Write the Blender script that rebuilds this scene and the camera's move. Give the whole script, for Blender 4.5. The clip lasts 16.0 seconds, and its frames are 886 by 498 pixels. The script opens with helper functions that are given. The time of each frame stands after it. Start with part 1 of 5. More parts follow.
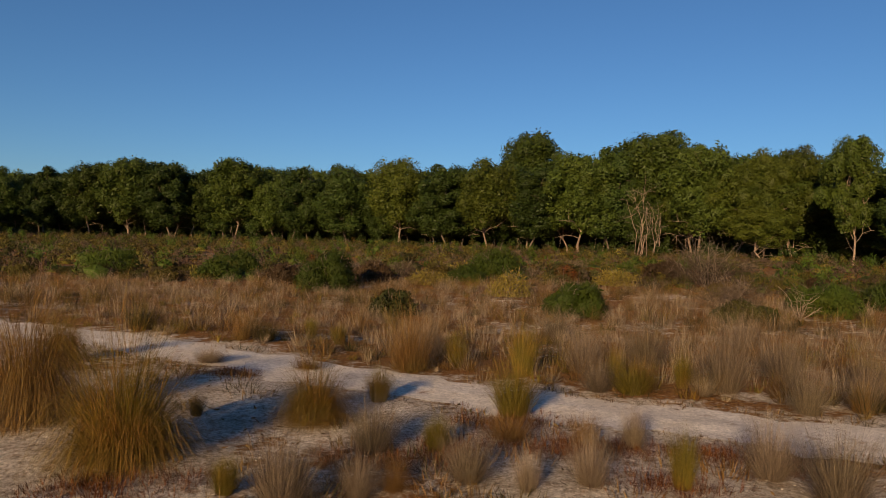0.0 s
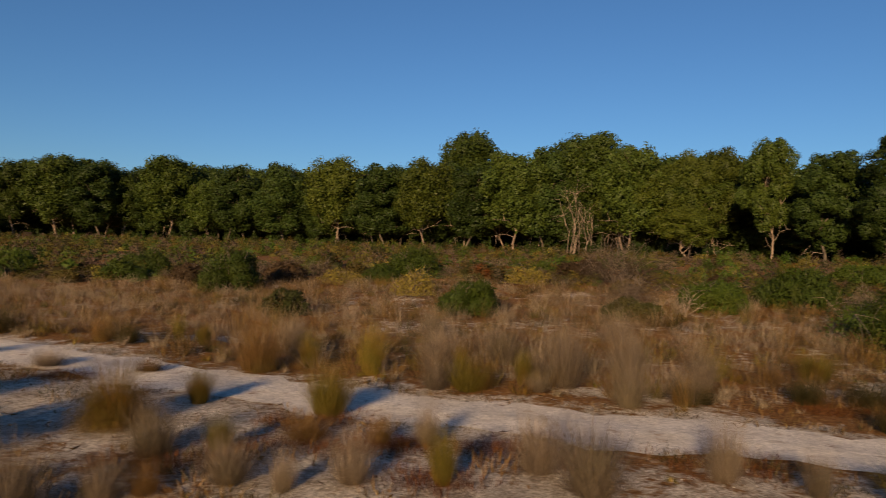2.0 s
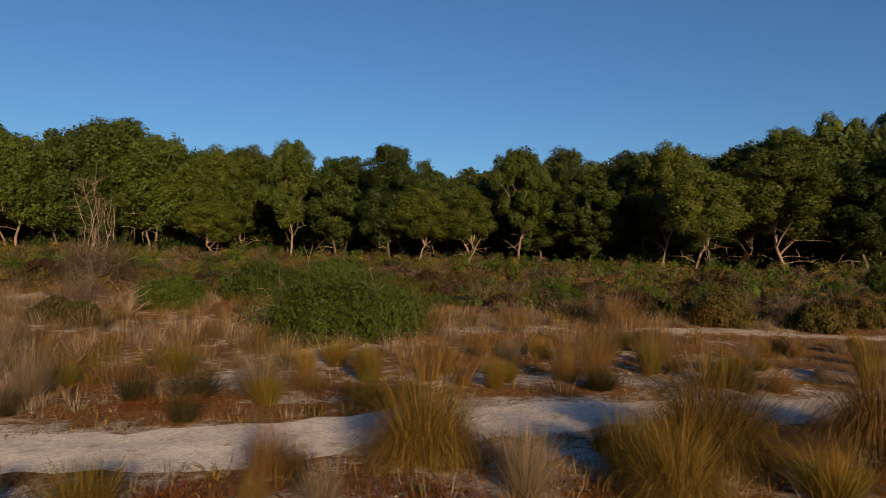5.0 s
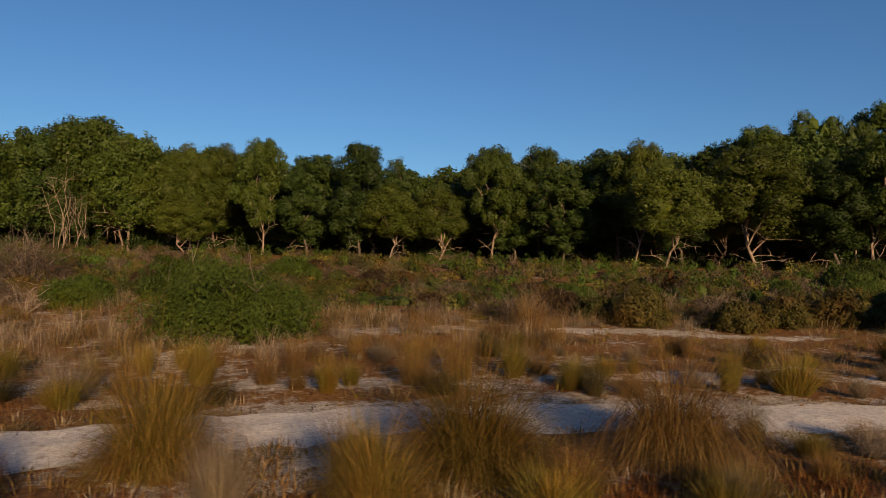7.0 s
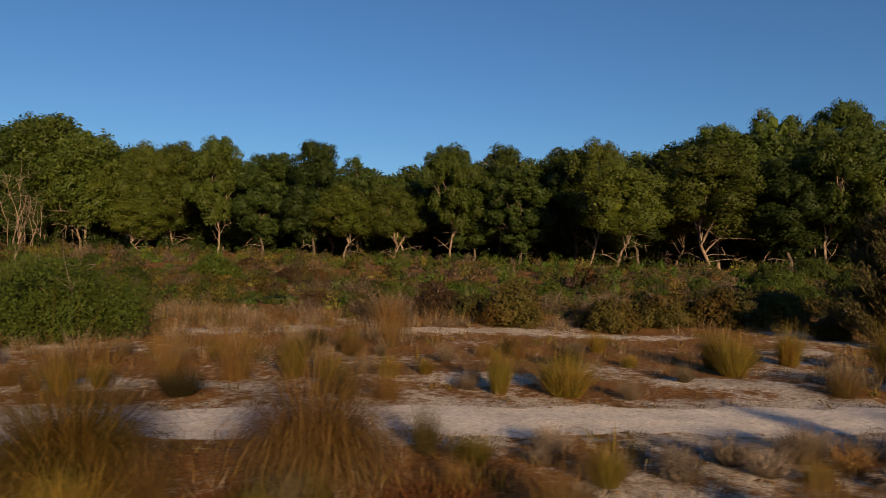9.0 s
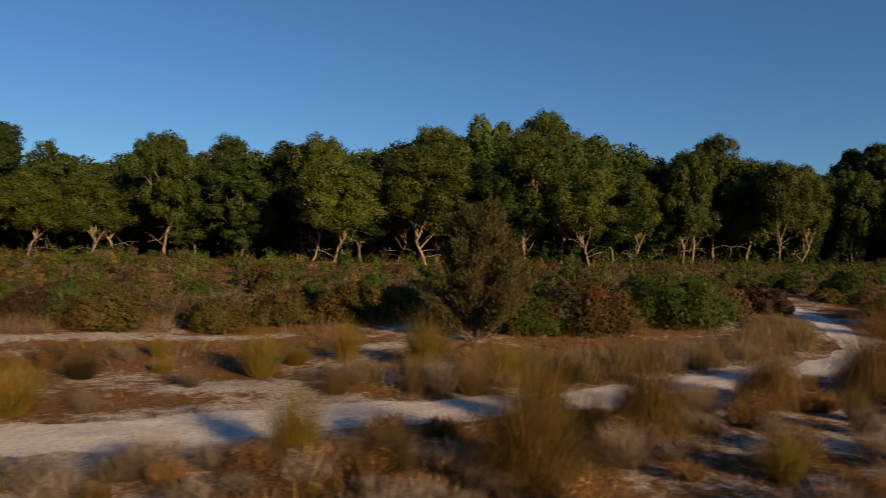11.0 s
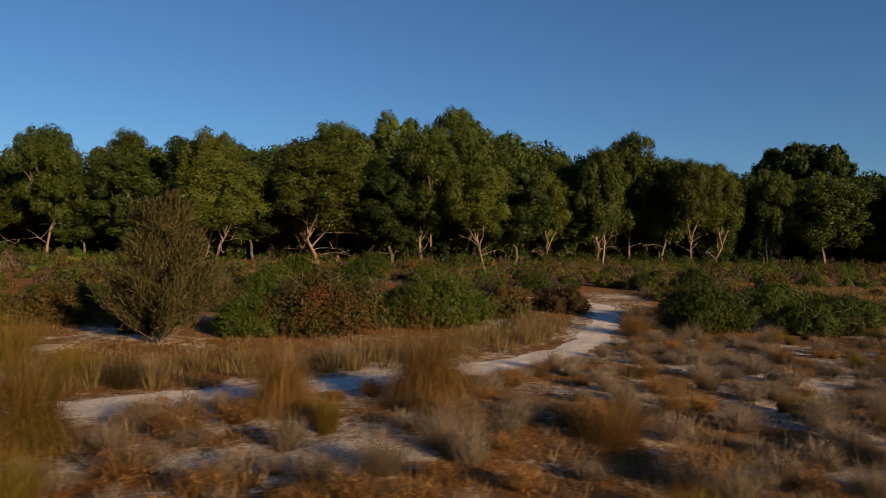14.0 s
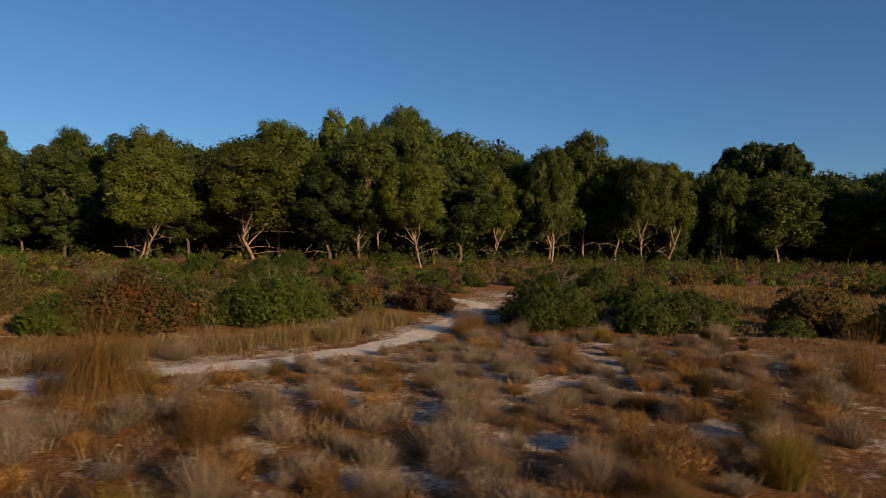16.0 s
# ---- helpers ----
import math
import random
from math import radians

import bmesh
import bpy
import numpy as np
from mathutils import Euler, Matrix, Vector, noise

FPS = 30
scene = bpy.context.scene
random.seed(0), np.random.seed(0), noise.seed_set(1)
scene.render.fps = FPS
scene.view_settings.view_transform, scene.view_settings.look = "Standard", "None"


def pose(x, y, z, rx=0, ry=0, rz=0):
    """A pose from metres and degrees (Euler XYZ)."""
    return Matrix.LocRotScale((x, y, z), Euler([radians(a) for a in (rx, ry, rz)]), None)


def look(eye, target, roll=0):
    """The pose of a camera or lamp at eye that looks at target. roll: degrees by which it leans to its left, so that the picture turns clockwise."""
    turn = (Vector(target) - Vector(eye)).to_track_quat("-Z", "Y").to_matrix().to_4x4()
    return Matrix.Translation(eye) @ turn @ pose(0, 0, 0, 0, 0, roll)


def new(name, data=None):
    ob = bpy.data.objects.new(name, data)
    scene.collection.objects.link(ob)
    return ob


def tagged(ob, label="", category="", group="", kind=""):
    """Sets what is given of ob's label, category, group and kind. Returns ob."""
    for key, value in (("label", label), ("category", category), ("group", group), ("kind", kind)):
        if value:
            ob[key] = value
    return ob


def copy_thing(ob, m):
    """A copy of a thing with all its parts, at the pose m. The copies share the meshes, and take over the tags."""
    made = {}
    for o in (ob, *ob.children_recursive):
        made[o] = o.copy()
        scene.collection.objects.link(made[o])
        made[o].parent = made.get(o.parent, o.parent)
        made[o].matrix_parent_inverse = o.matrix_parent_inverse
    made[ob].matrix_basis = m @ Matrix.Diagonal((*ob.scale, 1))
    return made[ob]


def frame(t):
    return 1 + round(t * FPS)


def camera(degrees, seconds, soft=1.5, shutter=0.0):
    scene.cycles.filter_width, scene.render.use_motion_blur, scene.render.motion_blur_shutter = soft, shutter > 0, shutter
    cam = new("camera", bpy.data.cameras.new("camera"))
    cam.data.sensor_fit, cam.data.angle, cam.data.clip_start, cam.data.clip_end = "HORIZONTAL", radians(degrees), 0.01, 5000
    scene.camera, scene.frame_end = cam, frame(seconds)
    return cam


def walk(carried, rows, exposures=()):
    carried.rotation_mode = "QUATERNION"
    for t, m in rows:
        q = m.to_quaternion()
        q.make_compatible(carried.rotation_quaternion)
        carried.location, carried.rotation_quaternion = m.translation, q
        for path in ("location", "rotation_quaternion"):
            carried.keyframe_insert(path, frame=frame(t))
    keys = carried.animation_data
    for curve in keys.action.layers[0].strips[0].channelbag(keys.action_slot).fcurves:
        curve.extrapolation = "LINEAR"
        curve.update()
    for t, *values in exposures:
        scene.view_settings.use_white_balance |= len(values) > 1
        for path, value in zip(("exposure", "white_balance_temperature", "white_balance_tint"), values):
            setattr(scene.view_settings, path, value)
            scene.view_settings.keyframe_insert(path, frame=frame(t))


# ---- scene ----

# ---------------------------------------------------------------- camera
cam = camera(65.2, 16.0, soft=0.85, shutter=0.36)
METRES, EYE = 40.0, 2.88
ROWS = [
    (0.0, 0.0, 0.0, 0.0, 0.0, -0.1, -1.86),
    (0.5, 0.0118, -0.0002, 0.0005, -0.12, -0.11, -1.84),
    (1.0, 0.0259, -0.0001, 0.0007, -0.24, -0.11, -1.81),
    (1.5, 0.0422, 0.0001, 0.0008, -0.69, -0.1, -1.76),
    (2.0, 0.0579, -0.0004, 0.0011, -4.15, -0.02, -1.71),
    (2.5, 0.0755, -0.0014, 0.0014, -9.9, 0.13, -1.66),
    (3.0, 0.0937, -0.004, 0.0021, -18.53, 0.28, -1.59),
    (3.5, 0.1121, -0.0076, 0.0022, -28.56, 0.46, -1.44),
    (4.0, 0.1299, -0.0124, 0.0025, -36.81, 0.57, -1.34),
    (4.2, 0.1372, -0.0150, 0.0026, -38.5, 0.57, -1.34),
    (4.6, 0.1516, -0.0204, 0.0029, -39.4, 0.56, -1.34),
    (6.5, 0.2254, -0.0563, 0.0042, -39.54, 0.52, -1.34),
    (7.0, 0.2479, -0.0702, 0.0043, -39.59, 0.51, -1.33),
    (7.5, 0.2718, -0.0849, 0.0039, -39.66, 0.49, -1.38),
    (8.0, 0.2971, -0.101, 0.0036, -39.74, 0.48, -1.39),
    (9.2, 0.3740, -0.1530, 0.0062, -40.1, 0.46, -1.35),
    (9.9, 0.4190, -0.1875, 0.0078, -43.6, 0.44, -1.31),
    (10.3, 0.4440, -0.2070, 0.0087, -48.4, 0.44, -1.28),
    (10.5, 0.456, -0.2181, 0.0091, -51.4, 0.44, -1.27),
    (11.0, 0.4856, -0.2466, 0.0099, -58.63, 0.53, -1.21),
    (11.5, 0.5153, -0.2768, 0.0107, -60.14, 0.54, -1.21),
    (12.0, 0.5437, -0.3088, 0.0116, -60.26, 0.51, -1.22),
    (12.5, 0.5711, -0.3425, 0.012, -60.37, 0.5, -1.21),
    (13.0, 0.5971, -0.3773, 0.0122, -60.48, 0.48, -1.23),
    (13.5, 0.6222, -0.4135, 0.0123, -60.59, 0.47, -1.2),
    (14.0, 0.647, -0.4503, 0.0127, -60.71, 0.48, -1.2),
    (14.5, 0.6717, -0.4877, 0.0138, -60.82, 0.45, -1.2),
    (15.0, 0.6949, -0.5263, 0.0146, -60.94, 0.44, -1.19),
    (15.5, 0.7177, -0.5649, 0.0144, -61.06, 0.44, -1.19),
    (16.0, 0.7397, -0.6044, 0.0146, -61.18, 0.44, -1.21),
]
EXPOSURES = [(0.0, 0.53), (16.0, 0.53)]
walk(cam, [(t, pose(METRES * x, METRES * y, EYE + METRES * z, 90 + pitch, roll, yaw)) for t, x, y, z, yaw, pitch, roll in ROWS], EXPOSURES)

# ---------------------------------------------------------------- light
SUN_ELEV, SUN_FROM = 14.0, 249.0  # degrees; where the sun stands, counted from +x
sx, sy, sz = (math.cos(radians(SUN_FROM)) * math.cos(radians(SUN_ELEV)),
              math.sin(radians(SUN_FROM)) * math.cos(radians(SUN_ELEV)), math.sin(radians(SUN_ELEV)))
world = bpy.data.worlds.new("sky")
scene.world = world
world.use_nodes = True
wt = world.node_tree
sky = wt.nodes.new("ShaderNodeTexSky")
sky.sky_type, sky.sun_disc = "NISHITA", False
sky.sun_elevation, sky.sun_rotation = radians(SUN_ELEV), math.atan2(sx, sy) % (2 * math.pi)
sky.altitude, sky.air_density, sky.dust_density, sky.ozone_density = 0, 1.0, 0.05, 6.0
wt.links.new(sky.outputs[0], wt.nodes["Background"].inputs[0])
wt.nodes["Background"].inputs[1].default_value = 0.066
sun = new("sun", bpy.data.lights.new("sun", "SUN"))
sun.data.energy, sun.data.angle, sun.data.color = 5.0, radians(0.5), (1.0, 0.69, 0.37)
sun.matrix_basis = look((sx * 100, sy * 100, sz * 100), (0, 0, 0))


# ---------------------------------------------------------------- materials
def shader(name, rough=0.8, spec=0.2):
    m = bpy.data.materials.new(name)
    m.use_nodes = True
    p = m.node_tree.nodes["Principled BSDF"]
    p.inputs["Roughness"].default_value = rough
    p.inputs["Specular IOR Level"].default_value = spec
    return m, m.node_tree.nodes, m.node_tree.links, p


def ramp_node(nodes, stops):
    r = nodes.new("ShaderNodeValToRGB")
    e = r.color_ramp.elements
    while len(e) < len(stops):
        e.new(0.5)
    for el, (p, c) in zip(e, stops):
        el.position, el.color = p, (c[0], c[1], c[2], 1)
    return r


def noise_node(nodes, links, vec, scale, detail=4.0, rough=0.55):
    n = nodes.new("ShaderNodeTexNoise")
    n.inputs["Scale"].default_value, n.inputs["Detail"].default_value, n.inputs["Roughness"].default_value = scale, detail, rough
    links.new(vec, n.inputs["Vector"])
    return n


def mix_node(nodes, links, fac, a, b, blend="MIX"):
    n = nodes.new("ShaderNodeMix")
    n.data_type, n.blend_type = "RGBA", blend
    for src, sock in ((fac, n.inputs[0]), (a, n.inputs[6]), (b, n.inputs[7])):
        if isinstance(src, (int, float)):
            sock.default_value = src
        elif isinstance(src, tuple):
            sock.default_value = (*src, 1)
        else:
            links.new(src, sock)
    return n.outputs[2]


def foliage(name, stops, patch=(1.25, 0.7, 0.5), patch_scale=0.8, rough=0.6, glow=0.15, bright=0.62, sprig_gaps=0.0, tone=False, even=0.0):
    """Leaves or blades: each its own tone, drifting in patches, slightly translucent."""
    m, nodes, links, p = shader(name, rough, 0.12)
    geo = nodes.new("ShaderNodeNewGeometry")
    obj = nodes.new("ShaderNodeObjectInfo")
    mid = stops[len(stops) // 2][1]
    r = ramp_node(nodes, [(p, tuple(bright * (v + (w - v) * even) for v, w in zip(c, mid))) for p, c in stops])
    links.new(geo.outputs["Random Per Island"], r.inputs[0])
    n = noise_node(nodes, links, geo.outputs["Position"], patch_scale, 3.0)
    t = nodes.new("ShaderNodeMapRange")
    t.inputs[1].default_value, t.inputs[2].default_value = 0.45, 0.75
    links.new(n.outputs[0], t.inputs[0])
    c = mix_node(nodes, links, t.outputs[0], r.outputs[0], mix_node(nodes, links, 1.0, r.outputs[0], patch, "MULTIPLY"))
    # shaded gaps between leaves, put into the colour as noise
    if sprig_gaps:
        f = noise_node(nodes, links, geo.outputs["Position"], sprig_gaps, 2.0, 0.6)
        fr = ramp_node(nodes, [(0.36, (0.72, 0.72, 0.73)), (0.5, (0.97, 0.97, 0.97)), (0.68, (1.16, 1.16, 1.13))])
        links.new(f.outputs[0], fr.inputs[0])
        c = mix_node(nodes, links, 1.0, c, fr.outputs[0], "MULTIPLY")
    v = nodes.new("ShaderNodeMapRange")
    v.inputs[3].default_value, v.inputs[4].default_value = 0.7, 1.3
    links.new(obj.outputs["Random"], v.inputs[0])
    hsv = nodes.new("ShaderNodeHueSaturation")
    links.new(v.outputs[0], hsv.inputs["Value"])
    links.new(c, hsv.inputs["Color"])
    if tone:  # each shrub of a joined heath its own tone
        att = nodes.new("ShaderNodeAttribute")
        att.attribute_name = "tone"
        own = nodes.new("ShaderNodeHueSaturation")
        tv, th = nodes.new("ShaderNodeMapRange"), nodes.new("ShaderNodeMapRange")
        tv.inputs[3].default_value, tv.inputs[4].default_value = 0.68, 1.25
        th.inputs[3].default_value, th.inputs[4].default_value = 0.47, 0.515
        links.new(att.outputs["Fac"], tv.inputs[0])
        links.new(att.outputs["Fac"], th.inputs[0])
        links.new(tv.outputs[0], own.inputs["Value"])
        links.new(th.outputs[0], own.inputs["Hue"])
        links.new(hsv.outputs[0], own.inputs["Color"])
        hsv = own
    links.new(hsv.outputs[0], p.inputs["Base Color"])
    if glow:
        tr = nodes.new("ShaderNodeBsdfTranslucent")
        links.new(hsv.outputs[0], tr.inputs[0])
        ms = nodes.new("ShaderNodeMixShader")
        ms.inputs[0].default_value = glow
        links.new(p.outputs[0], ms.inputs[1])
        links.new(tr.outputs[0], ms.inputs[2])
        links.new(ms.outputs[0], nodes["Material Output"].inputs[0])
    return m


def sand_colour(nodes, links, vec):
    """Pale grey quartz sand with dark crumbs of bark and humus, and damp patches."""
    fine = noise_node(nodes, links, vec, 16.0, 8.0, 0.8)
    r = ramp_node(nodes, [(0.33, (0.10, 0.08, 0.06)), (0.45, (0.52, 0.46, 0.39)), (0.60, (0.92, 0.84, 0.74))])
    links.new(fine.outputs[0], r.inputs[0])
    broad = noise_node(nodes, links, vec, 1.1, 5.0, 0.65)
    rb = ramp_node(nodes, [(0.35, (0.62, 0.57, 0.51)), (0.65, (1.0, 0.98, 0.95))])
    links.new(broad.outputs[0], rb.inputs[0])
    crumb = noise_node(nodes, links, vec, 5.5, 6.0, 0.75)
    rc = ramp_node(nodes, [(0.40, (0.42, 0.36, 0.30)), (0.50, (1.0, 1.0, 1.0))])
    links.new(crumb.outputs[0], rc.inputs[0])
    c = mix_node(nodes, links, 1.0, r.outputs[0], rb.outputs[0], "MULTIPLY")
    return mix_node(nodes, links, 0.65, c, rc.outputs[0], "MULTIPLY"), fine


def litter_colour(nodes, links, vec):
    n = noise_node(nodes, links, vec, 9.0, 7.0, 0.75)
    r = ramp_node(nodes, [(0.3, (0.045, 0.022, 0.009)), (0.46, (0.17, 0.078, 0.024)), (0.6, (0.28, 0.140, 0.048)), (0.74, (0.36, 0.26, 0.16))])
    links.new(n.outputs[0], r.inputs[0])
    return r.outputs[0], n


def ground_material():
    m, nodes, links, p = shader("heath_ground", 0.95, 0.1)
    pos = nodes.new("ShaderNodeNewGeometry").outputs["Position"]
    sand, fine = sand_colour(nodes, links, pos)
    litter, n = litter_colour(nodes, links, pos)
    att = nodes.new("ShaderNodeAttribute")
    att.attribute_name = "bare"
    edge = noise_node(nodes, links, pos, 3.2, 6.0, 0.7)
    add = nodes.new("ShaderNodeMath")
    add.operation = "ADD"
    links.new(att.outputs["Fac"], add.inputs[0])
    links.new(edge.outputs[0], add.inputs[1])
    s = nodes.new("ShaderNodeMapRange")
    s.inputs[1].default_value, s.inputs[2].default_value = 0.93, 1.08
    links.new(add.outputs[0], s.inputs[0])
    links.new(mix_node(nodes, links, s.outputs[0], litter, sand), p.inputs["Base Color"])
    b = nodes.new("ShaderNodeBump")
    b.inputs["Strength"].default_value, b.inputs["Distance"].default_value = 1.0, 0.06
    links.new(fine.outputs[0], b.inputs["Height"])
    links.new(b.outputs[0], p.inputs["Normal"])
    return m


def path_material():
    m, nodes, links, p = shader("pale_sand", 0.95, 0.1)
    pos = nodes.new("ShaderNodeNewGeometry").outputs["Position"]
    sand, fine = sand_colour(nodes, links, pos)
    lit, n = litter_colour(nodes, links, pos)
    patch = noise_node(nodes, links, pos, 2.3, 7.0, 0.7)
    s = nodes.new("ShaderNodeMapRange")
    s.inputs[1].default_value, s.inputs[2].default_value, s.inputs[4].default_value = 0.57, 0.70, 0.75
    links.new(patch.outputs[0], s.inputs[0])
    pale = mix_node(nodes, links, 0.4, sand, (0.86, 0.79, 0.70))
    links.new(mix_node(nodes, links, s.outputs[0], pale, lit), p.inputs["Base Color"])
    b = nodes.new("ShaderNodeBump")
    b.inputs["Strength"].default_value, b.inputs["Distance"].default_value = 0.9, 0.035
    links.new(fine.outputs[0], b.inputs["Height"])
    links.new(b.outputs[0], p.inputs["Normal"])
    return m


def bark_material(name, dark, light):
    m, nodes, links, p = shader(name, 0.85, 0.2)
    tc = nodes.new("ShaderNodeTexCoord")
    mp = nodes.new("ShaderNodeMapping")
    mp.inputs["Scale"].default_value = (3.0, 3.0, 0.5)
    links.new(tc.outputs["Object"], mp.inputs[0])
    n = noise_node(nodes, links, mp.outputs[0], 1.3, 6.0, 0.65)
    r = ramp_node(nodes, [(0.35, dark), (0.6, light)])
    links.new(n.outputs[0], r.inputs[0])
    links.new(r.outputs[0], p.inputs["Base Color"])
    b = nodes.new("ShaderNodeBump")
    b.inputs["Distance"].default_value = 0.03
    links.new(n.outputs[0], b.inputs["Height"])
    links.new(b.outputs[0], p.inputs["Normal"])
    return m


GROUND, SAND = ground_material(), path_material()
BARK_PINK = bark_material("smooth_pink_bark", (0.08, 0.055, 0.04), (0.27, 0.20, 0.15))
BARK_DARK = bark_material("rough_dark_bark", (0.035, 0.028, 0.022), (0.13, 0.10, 0.075))
BARK_DEAD = bark_material("bleached_dead_wood", (0.10, 0.072, 0.055), (0.30, 0.225, 0.17))
TWIG = bark_material("grey_twigs", (0.06, 0.045, 0.035), (0.19, 0.145, 0.11))
GUM = [foliage("gum_leaves_olive", [(0, (0.020, 0.034, 0.008)), (0.55, (0.059, 0.087, 0.014)), (1, (0.117, 0.150, 0.025))], (1.12, 1.0, 0.85), 0.25, 0.5, 0.08, 0.68, 5.0, False, 0.72),
       foliage("gum_leaves_dark", [(0, (0.017, 0.031, 0.009)), (0.55, (0.045, 0.073, 0.015)), (1, (0.091, 0.124, 0.025))], (1.1, 1.0, 0.85), 0.25, 0.5, 0.08, 0.68, 5.0, False, 0.72),
       foliage("gum_leaves_yellowish", [(0, (0.030, 0.040, 0.008)), (0.55, (0.077, 0.100, 0.014)), (1, (0.152, 0.171, 0.027))], (1.1, 1.0, 0.85), 0.25, 0.5, 0.08, 0.68, 5.0, False, 0.72)]
CASUARINA = foliage("casuarina_needles", [(0, (0.040, 0.037, 0.014)), (0.6, (0.105, 0.092, 0.034)), (1, (0.18, 0.145, 0.055))], (0.8, 0.9, 0.9), 0.8)
BLADES = {
    "G": foliage("rush_blades", [(0, (0.040, 0.036, 0.006)), (0.4, (0.132, 0.097, 0.013)), (0.75, (0.216, 0.135, 0.028)), (1, (0.342, 0.224, 0.067))], (1.15, 0.8, 0.7), 1.6, bright=0.74),
    "A": foliage("arching_rush_blades", [(0, (0.055, 0.028, 0.007)), (0.45, (0.156, 0.083, 0.021)), (0.8, (0.242, 0.131, 0.036)), (1, (0.344, 0.220, 0.078))], (0.85, 0.95, 0.9), 1.2, bright=0.75),
    "Y": foliage("yellow_green_blades", [(0, (0.068, 0.056, 0.009)), (0.5, (0.199, 0.158, 0.022)), (1, (0.350, 0.261, 0.058))], (1.2, 0.75, 0.7), 1.5),
    "P": foliage("grey_sedge_blades", [(0, (0.071, 0.051, 0.035)), (0.5, (0.191, 0.139, 0.096)), (1, (0.372, 0.283, 0.203))], (0.9, 0.95, 0.8), 1.0, bright=0.8),
    "R": foliage("rust_brown_blades", [(0, (0.070, 0.034, 0.010)), (0.5, (0.225, 0.118, 0.034)), (1, (0.390, 0.225, 0.080))], (0.85, 1.1, 1.0), 1.0),
    "M": foliage("red_brown_mat_leaves", [(0, (0.054, 0.016, 0.005)), (0.5, (0.167, 0.056, 0.015)), (1, (0.302, 0.121, 0.034))], (0.8, 0.9, 0.9), 1.3),
    "C": foliage("grey_cushion_stems", [(0, (0.06, 0.045, 0.032)), (0.5, (0.20, 0.152, 0.112)), (1, (0.38, 0.30, 0.225))], (0.95, 0.92, 0.85), 1.0, bright=0.9),
    "O": foliage("orange_cushion_stems", [(0, (0.070, 0.034, 0.011)), (0.5, (0.23, 0.118, 0.038)), (1, (0.38, 0.22, 0.08))], (0.9, 0.95, 0.9), 1.0, bright=0.85),
    "T": foliage("tan_grass_blades", [(0, (0.10, 0.068, 0.026)), (0.5, (0.27, 0.185, 0.075)), (1, (0.42, 0.31, 0.15))], (0.85, 0.95, 0.7), 0.9),
    "D": foliage("dark_green_blades", [(0, (0.019, 0.019, 0.007)), (0.5, (0.059, 0.053, 0.018)), (1, (0.140, 0.107, 0.041))], (1.2, 0.9, 0.8), 1.0),
}
SHRUB = {
    "green": foliage("fine_green_foliage", [(0, (0.026, 0.044, 0.006)), (0.5, (0.060, 0.100, 0.012)), (1, (0.112, 0.150, 0.022))], (1.2, 0.95, 0.8), 0.9, 0.6, 0.10, 0.56, 14.0, True, 0.88),
    "olive": foliage("olive_heath_leaves", [(0, (0.036, 0.035, 0.009)), (0.5, (0.108, 0.098, 0.020)), (1, (0.195, 0.165, 0.042))], (1.25, 0.8, 0.7), 0.35, 0.6, 0.15, 0.6, 10.0, True, 0.88),
    "sparse": foliage("dull_green_leaves", [(0, (0.03, 0.038, 0.011)), (0.5, (0.07, 0.084, 0.02)), (1, (0.14, 0.14, 0.04))], (1.3, 0.8, 0.7), 0.6, 0.6, 0.15, 0.56, 10.0, True, 0.88),
    "yellow": foliage("yellow_shrub_leaves", [(0, (0.10, 0.085, 0.02)), (0.5, (0.27, 0.22, 0.035)), (1, (0.45, 0.36, 0.07))], (0.7, 0.75, 0.9), 0.9, 0.6, 0.15, 0.62, 0.0, True, 0.5),
    "mixed": foliage("rust_and_green_leaves", [(0, (0.03, 0.036, 0.011)), (0.55, (0.075, 0.080, 0.022)), (1, (0.14, 0.13, 0.04))], (2.5, 0.85, 0.7), 0.9, 0.6, 0.15, 0.75, 14.0, True, 0.88),
    "dark": foliage("dark_brown_leaves", [(0, (0.02, 0.015, 0.008)), (0.5, (0.07, 0.045, 0.02)), (1, (0.14, 0.085, 0.035))], (0.8, 0.9, 0.9), 0.7, 0.6, 0.15, 0.7, 14.0, True, 0.88),
    "bare": foliage("grey_brown_twig_ends", [(0, (0.05, 0.036, 0.026)), (0.5, (0.13, 0.092, 0.062)), (1, (0.23, 0.17, 0.115))], (0.9, 0.9, 0.8), 0.7, 0.8, 0.0, 0.45, 0.0, True, 0.4),
}

# ---------------------------------------------------------------- geometry helpers
rng = np.random.default_rng(7)


